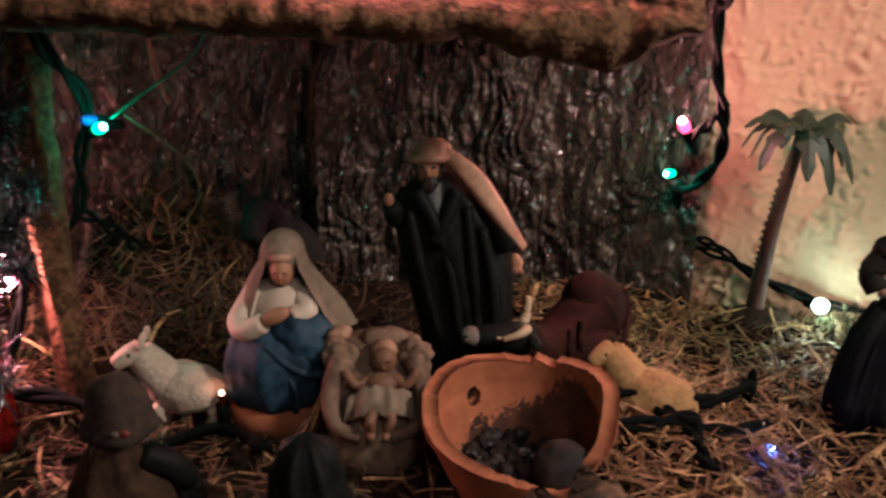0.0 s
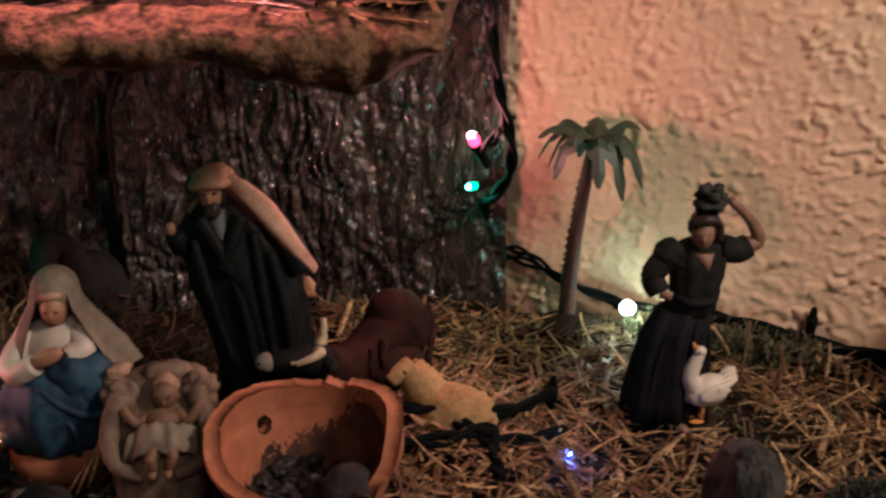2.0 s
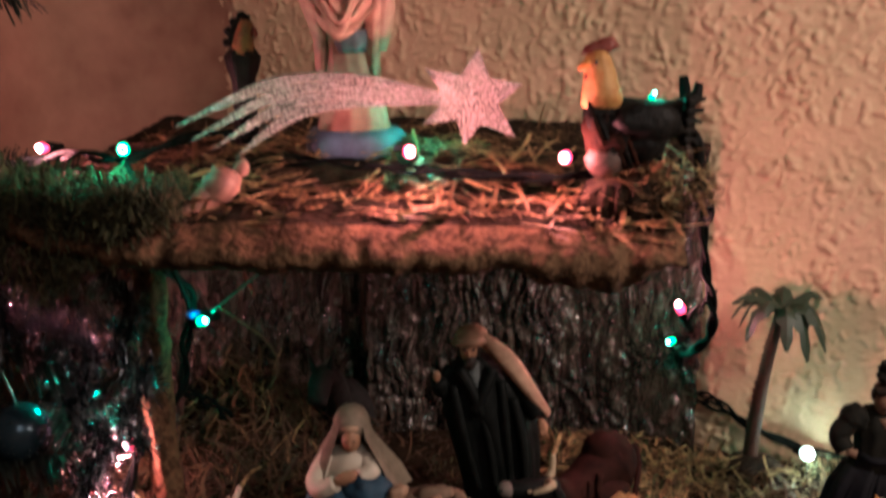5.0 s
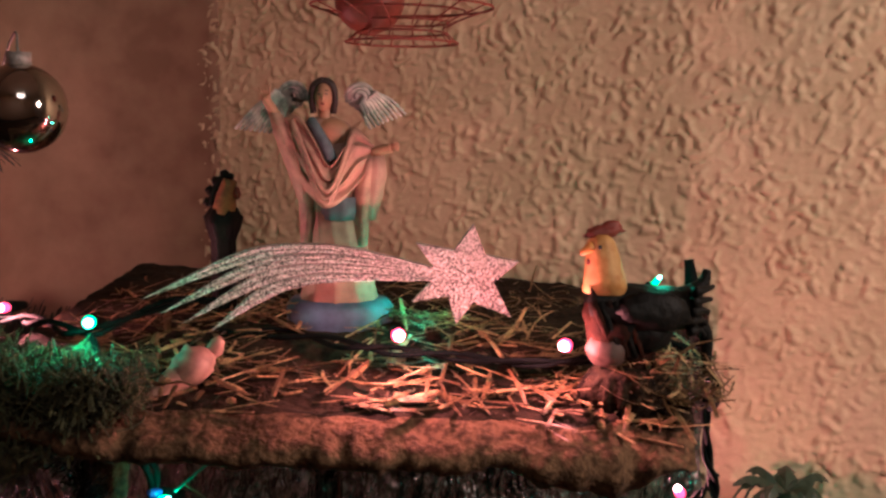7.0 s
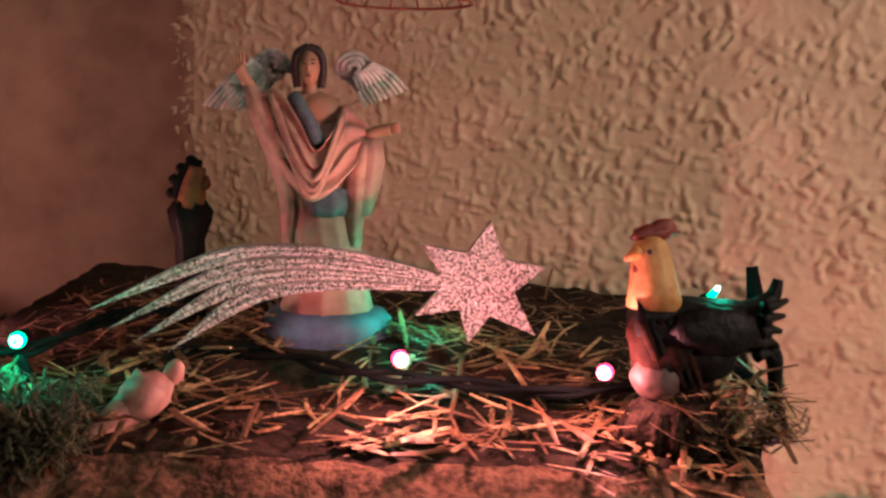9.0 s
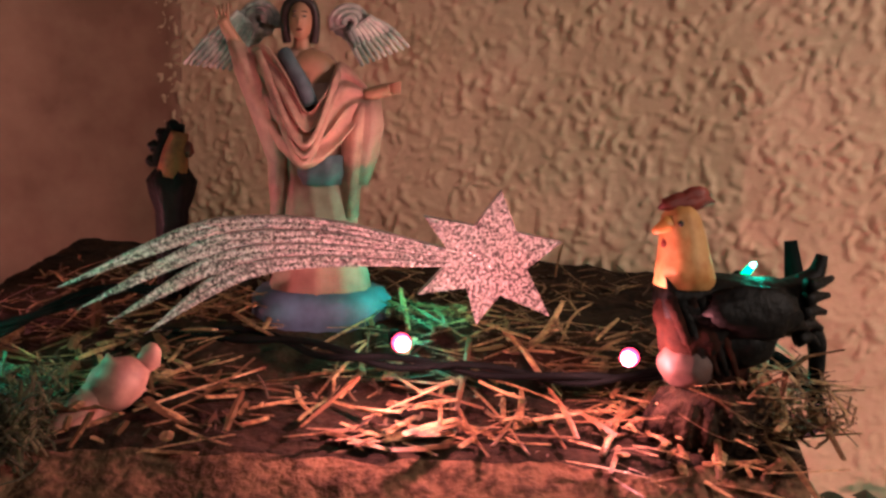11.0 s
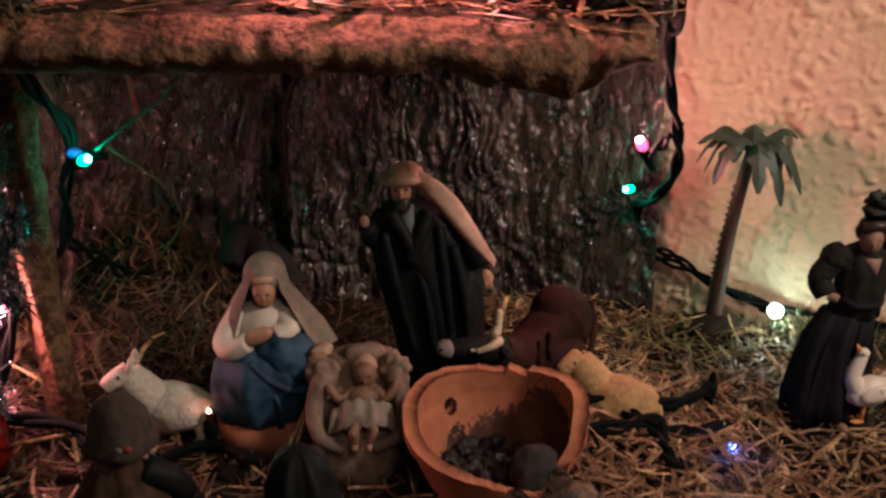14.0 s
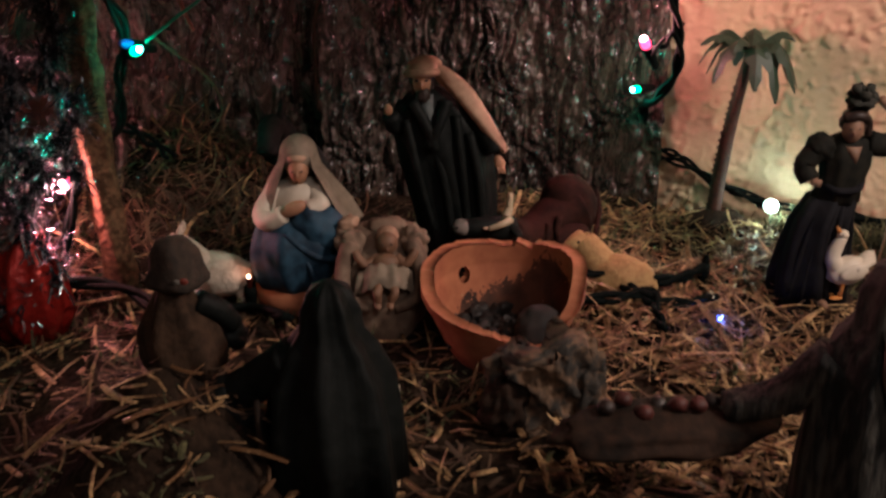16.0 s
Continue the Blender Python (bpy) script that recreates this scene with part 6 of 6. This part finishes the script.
loft(bm, [(-0.210, 0.385, 0.006, 0.014, 0.013), (-0.210, 0.385, 0.020, 0.021, 0.019), (-0.209, 0.385, 0.034, 0.019, 0.018), (-0.208, 0.386, 0.050, 0.015, 0.014), (-0.205, 0.387, 0.066, 0.006, 0.006), (-0.204, 0.388, 0.072, 0.001, 0.001)], 0, 40, 7, 0.12)
tagged(link("foil_ornament", bm, REDFOIL), "crumpled red foil ornament glinting under the fir", "ornament")


def hanging_basket():
    top = base("hanging_ornament", (0, 0, 0), "red wire basket ornament with a red ball hanging before the wall", "ornament")
    c = Vector((-0.030, 0.42, 0.385))
    bm = bmesh.new()
    blob(bm, (-0.045, 0.415, 0.397), (0.0165, 0.0165, 0.0165), 0, sub=3)
    part("ball", bm, RED, top)
    for k, (dz, r) in enumerate(((-0.0075, 0.0265), (-0.003, 0.021), (0.002, 0.022), (0.007, 0.030), (0.009, 0.043))):
        bm = bmesh.new()
        pts = [(c.x + r * math.cos(a * math.pi / 12), c.y + r * math.sin(a * math.pi / 12), c.z + dz) for a in range(25)]
        tube(bm, pts, 0.0006, 0.0006, 0, 6, 2)
        part("wire_ring", bm, REDWOOD, top)
    for k in range(14):
        a = k * math.pi / 7
        bm = bmesh.new()
        tube(bm, [(c.x + 0.026 * math.cos(a), c.y + 0.026 * math.sin(a), c.z - 0.0075), (c.x + 0.0215 * math.cos(a), c.y + 0.0215 * math.sin(a), c.z), (c.x + 0.042 * math.cos(a), c.y + 0.042 * math.sin(a), c.z + 0.009)], 0.0004, 0.0004, 0, 5, 3)
        part("wire_rib", bm, REDWOOD, top)
    for k in range(3):
        a = k * 2.094
        bm = bmesh.new()
        tube(bm, [(c.x + 0.042 * math.cos(a), c.y + 0.042 * math.sin(a), c.z + 0.009), (c.x, c.y, 1.298)], 0.0003, 0.0003, 0, 5, 2)
        part("thread", bm, REDWOOD, top)


hanging_basket()


# ---- foreground figures ----
def hatted():
    bm = bmesh.new()
    x, y, z = -0.0985, 0.258, ground_z(-0.0985, 0.258) - 0.003
    loft(bm, [(x, y, z, 0.0150, 0.014), (x, y, 0.066, 0.0158, 0.0145), (x - 0.001, y, 0.074, 0.0150, 0.0135), (x - 0.001, y, 0.083, 0.0110, 0.0105), (x - 0.001, y, 0.0905, 0.0070, 0.0075), (x, y, 0.095, 0.0064, 0.0070)], 0, 48, 6, 0.07)
    tube(bm, [(x + 0.007, y, 0.086), (x + 0.0150, y + 0.003, 0.080), (x + 0.0180, y + 0.008, 0.072)], 0.0052, 0.0044, 3, 14)
    blob(bm, (x + 0.0175, y + 0.009, 0.066), (0.0062, 0.0060, 0.0052), 3, rough=0.45, seed=3)
    blob(bm, (x, y + 0.002, 0.0965), (0.0068, 0.0070, 0.0080), 1)
    # a slouched felt hat with a drooping brim
    loft(bm, [(x + 0.0010, y + 0.001, 0.0940, 0.0112, 0.0108), (x + 0.0010, y + 0.001, 0.0965, 0.0114, 0.0110), (x + 0.0012, y + 0.002, 0.1000, 0.0098, 0.0094), (x + 0.0010, y + 0.002, 0.1060, 0.0090, 0.0088), (x + 0.0005, y + 0.002, 0.1105, 0.0062, 0.0064), (x, y + 0.002, 0.1122, 0.002, 0.002)], 2, 36, 4, 0.07)
    blob(bm, (x + 0.0055, y - 0.0088, 0.0985), (0.0018, 0.0009, 0.0014), 4, sub=2)
    blob(bm, (x + 0.0030, y - 0.0096, 0.0988), (0.0014, 0.0008, 0.0011), 5, sub=2)
    statue("hatted_figurine", bm, [mat("sacking", (0.060, 0.036, 0.022), 0.9, scale=220, vary=0.5, bump=0.7, depth=0.0014, colour2=(0.022, 0.014, 0.009), spec=0.15), SKIN, mat("felt_hat", (0.042, 0.027, 0.017), 0.9, scale=300, vary=0.5, bump=0.7, colour2=(0.014, 0.010, 0.007)), BLACKCLOTH, RED, STONE], "standing figurine in a brown coat and felt hat")


def cloaked():
    bm = bmesh.new()
    x, y, z = -0.040, 0.244, ground_z(-0.04, 0.244) - 0.004
    t = 0.099 - z
    loft(bm, [(x, y - 0.004, z, 0.0265, 0.024), (x, y - 0.003, z + 0.35 * t, 0.0245, 0.022), (x, y, z + 0.55 * t, 0.0225, 0.019), (x + 0.001, y, z + 0.70 * t, 0.0165, 0.014), (x + 0.001, y + 0.001, z + 0.78 * t, 0.0115, 0.011),
              (x + 0.001, y + 0.002, z + 0.88 * t, 0.0105, 0.0105), (x + 0.001, y + 0.002, z + 0.96 * t, 0.0075, 0.0075), (x + 0.001, y + 0.002, z + t, 0.002, 0.002)], 0, 72, 7, 0.10)
    tube(bm, [(x - 0.014, y, z + 0.62 * t), (x - 0.028, y + 0.004, z + 0.50 * t), (x - 0.040, y + 0.006, z + 0.42 * t)], 0.0095, 0.0075, 0, 14)
    blob(bm, (x - 0.045, y + 0.006, z + 0.26 * t), (0.017, 0.013, 0.020), 0, rough=0.3, seed=2)
    tube(bm, [(x - 0.028, y - 0.012, z), (x - 0.0275, y - 0.012, z + 0.50 * t)], 0.0012, 0.0012, 1, 8, 2)
    statue("cloaked_figurine", bm, [BLACKCLOTH, BROWNCLOTH], "figurine seen from behind in a black hooded cloak")


def hooded():
    bm = bmesh.new()
    x, y, z = 0.149, 0.200, ground_z(0.149, 0.2) - 0.004
    t = 0.123 - z
    loft(bm, [(x, y, z, 0.023, 0.019), (x, y, z + 0.35 * t, 0.0225, 0.018), (x, y, z + 0.62 * t, 0.0205, 0.0165), (x, y, z + 0.74 * t, 0.0165, 0.014), (x, y, z + 0.81 * t, 0.0100, 0.010), (x + 0.001, y, z + 0.90 * t, 0.0100, 0.0105), (x + 0.001, y, z + 0.97 * t, 0.0065, 0.007), (x + 0.001, y, z + t, 0.0015, 0.0015)], 0, 48, 6, 0.08)
    tube(bm, [(x - 0.014, y, z + 0.70 * t), (x - 0.028, y + 0.006, z + 0.55 * t), (x - 0.046, y + 0.012, z + 0.48 * t)], 0.0085, 0.0060, 0, 14)
    tube(bm, [(x - 0.003, y - 0.0125, z + 0.84 * t), (x - 0.004, y - 0.0160, z + 0.70 * t), (x + 0.003, y - 0.0180, z + 0.52 * t)], 0.0022, 0.0014, 1, 8)
    statue("hooded_figurine", bm, [mat("blue_grey_cloak", (0.050, 0.049, 0.042), 0.75, scale=130, vary=0.85, bump=0.9, depth=0.0022, spec=0.25, colour2=(0.008, 0.009, 0.009), stretch=(3, 3, 0.6)), STONE], "hooded figurine in a dark blue-grey cloak")
    top = base("fruit_tray", (0, 0, 0), "long dark tray of dull red fruit held by the hooded figurine", "tray")
    bm = bmesh.new()
    blob(bm, (0.082, 0.212, 0.052), (0.042, 0.015, 0.009), 0, (0, 4, 8), 0.25, 4)
    part("tray", bm, BROWNCLOTH, top)
    for k in range(9):
        bm = bmesh.new()
        blob(bm, (0.060 + 0.0065 * k, 0.212 + 0.004 * math.sin(k * 2.4), 0.062 + 0.0015 * math.sin(k * 1.7)), (0.0034, 0.0034, 0.0030), 0, rough=0.3, sub=2, seed=k)
        part("fruit", bm, DARKFRUIT if k % 3 else HAIR, top)


def stump():
    """A gnarled stump: a leaning trunk with knots, split bark and a broken top."""
    bm = bmesh.new()
    rings = []
    for k in range(26):
        f = k / 25
        rings.append((0.049 + 0.003 * math.sin(f * 5), 0.284 + 0.003 * math.sin(f * 4), -0.004 + 0.052 * f, 0.0215 - 0.002 * f + 0.0018 * math.sin(f * 9), 0.0150 - 0.0015 * f))
    rows = loft(bm, rings, 0, 96, 7, 0.09)
    for k, row in enumerate(rows):
        f = k / 25
        for v in row:
            d = Vector((v.co.x - 0.049, v.co.y - 0.284, 0))
            h = 0.16 * noise.noise(v.co * 130) + 0.10 * noise.noise(Vector((v.co.x * 420, v.co.y * 420, v.co.z * 90)))
            v.co += d * h
            if f > 0.75:
                v.co.z += (f - 0.75) * 4 * (0.007 * noise.noise(Vector((v.co.x * 110, v.co.y * 110, 3))) + 0.004 * math.copysign(1, v.co.x - 0.05))
    blob(bm, (0.031, 0.277, 0.024), (0.0100, 0.0085, 0.0130), 1, (0, 20, 0), 0.5, 4, 3)
    blob(bm, (0.066, 0.279, 0.030), (0.0075, 0.0070, 0.0190), 0, (0, 8, 0), 0.5, 4, 6)
    tagged(link("tree_stump", bm, [mat("stump_bark", (0.16, 0.098, 0.056), 0.9, scale=190, vary=0.7, bump=1.0, depth=0.0025, colour2=(0.026, 0.024, 0.020), coarse=0.3), BROWNCLOTH]), "mottled grey-brown wooden stump before the bowl", "stump")


hatted()
cloaked()
hooded()
stump()
bm = bmesh.new()
blob(bm, (-0.0229, 0.260, 0.0390), (0.0085, 0.012, 0.0105), 0, (0, 15, 0), 0.2)
blob(bm, (-0.0219, 0.264, 0.0490), (0.0045, 0.0045, 0.0060), 0, (0, 0, 0), 0.2)
for k in range(4):
    tube(bm, [(-0.0239 + 0.006 * (k % 2) - 0.003, 0.254 + 0.010 * (k // 2), 0.0330), (-0.0239 + 0.006 * (k % 2) - 0.003, 0.254 + 0.010 * (k // 2), 0.010)], 0.0022, 0.0018, 0, 8, 2)
statue("small_lamb_figurine", bm, [WHITEWOOL], "small white lamb figurine beside the cloaked figure", "lamb figurine")


def hut():
    top = base("clay_hut", (0, 0, 0), "small brown clay hut with a rounded cap", "hut")
    bm = bmesh.new()
    loft(bm, [(0.385, 0.395, -0.008, 0.021, 0.02), (0.385, 0.395, 0.03, 0.020, 0.019), (0.385, 0.395, 0.058, 0.018, 0.017)], 0, 36, 9, 0.05)
    part("wall", bm, mat("hut_clay", (0.26, 0.11, 0.05), 0.8, scale=150, vary=0.5, bump=0.5, colour2=(0.12, 0.05, 0.025)), top)
    bm = bmesh.new()
    loft(bm, [(0.385, 0.395, 0.054, 0.024, 0.023), (0.385, 0.395, 0.060, 0.026, 0.025), (0.385, 0.395, 0.068, 0.020, 0.019), (0.385, 0.395, 0.073, 0.008, 0.008), (0.385, 0.395, 0.074, 0.001, 0.001)], 0, 36, 5, 0.03)
    part("cap", bm, TERRA, top)
    tree = base("bare_shrub", (0, 0, 0), "small bare grey shrub with tufts of dark leaves", "shrub")
    bm = bmesh.new()
    for pts in ([(0.365, 0.40, -0.004), (0.358, 0.402, 0.018), (0.350, 0.408, 0.030), (0.342, 0.412, 0.036)], [(0.354, 0.405, 0.024), (0.356, 0.404, 0.038), (0.360, 0.404, 0.046)], [(0.360, 0.402, 0.012), (0.350, 0.398, 0.018), (0.345, 0.397, 0.020)]):
        tube(bm, pts, 0.0022, 0.0009, 0, 8)
    part("stem", bm, STONE, tree)
    for cx, cy, cz in ((0.341, 0.412, 0.037), (0.361, 0.404, 0.047), (0.350, 0.408, 0.033)):
        stuff("leaves", [((cx + rnd.gauss(0, 0.0022), cy + rnd.gauss(0, 0.002), cz + rnd.gauss(0, 0.0018)), (rnd.gauss(0, 1), rnd.gauss(0, 1), rnd.gauss(0, 1)), 0.006, 0.0008, (0, 0, 0)) for _ in range(45)], MOSS, "tuft of small dark leaves", "leaves", tree)
    # two rough lumps stand in for a dark figure beside the hut
    bm = bmesh.new()
    blob(bm, (0.341, 0.39, -0.000), (0.0120, 0.0110, 0.0190), 0, rough=0.6, seed=8)
    blob(bm, (0.341, 0.392, 0.002), (0.0160, 0.0130, 0.0120), 0, rough=0.6, seed=3)
    tagged(link("dark_lump", bm, BLACKPAINT), "lumpy black shape standing in for a dark figure beside the hut", "rock")
    bm = bmesh.new()
    loft(bm, [(0.310, 0.303, -0.006, 0.010, 0.010), (0.310, 0.303, 0.006, 0.0155, 0.0150), (0.310, 0.303, 0.018, 0.0150, 0.0145), (0.310, 0.303, 0.025, 0.0105, 0.0100), (0.310, 0.303, 0.027, 0.0085, 0.0080), (0.310, 0.303, 0.019, 0.0070, 0.0070)], 0, 30, 5, 0.03)
    tagged(link("clay_jug", bm, mat("jug_clay", (0.15, 0.075, 0.04), 0.75, scale=120, vary=0.7, bump=0.5, colour2=(0.04, 0.022, 0.014))), "small mottled brown clay jug in the straw", "jug")
    items = []
    for _ in range(1500):
        d = Vector((rnd.gauss(0, 1), rnd.gauss(0, 1), abs(rnd.gauss(0, 1)) + 0.2)).normalized()
        items.append((Vector((0.273, 0.311, -0.002)) + Vector((d.x * 0.026, d.y * 0.022, d.z * 0.024)) * rnd.uniform(0.5, 1.05), Vector((rnd.gauss(0, 1), rnd.gauss(0, 1), rnd.gauss(0.3, 1))), 0.010, 0.0005, (0, 0, 0.1)))
    stuff("dark_bush", items, NEEDLE, "low dark green bush on the straw", "bush")
    items = []
    for _ in range(900):
        f = rnd.random()
        items.append(((0.235 + 0.09 * f + rnd.gauss(0, 0.006), 0.502 - 0.043 * f + rnd.gauss(0, 0.007), 0.001 + 0.020 * rnd.random() ** 2 * (1 - 0.5 * f)), (rnd.gauss(0, 1), rnd.gauss(0, 1), rnd.gauss(0.6, 0.8)), 0.012, 0.0006, (rnd.gauss(0, 0.4), 0, 0)))
    stuff("wall_moss", items, MOSS, "dark moss along the foot of the wall", "moss")


hut()
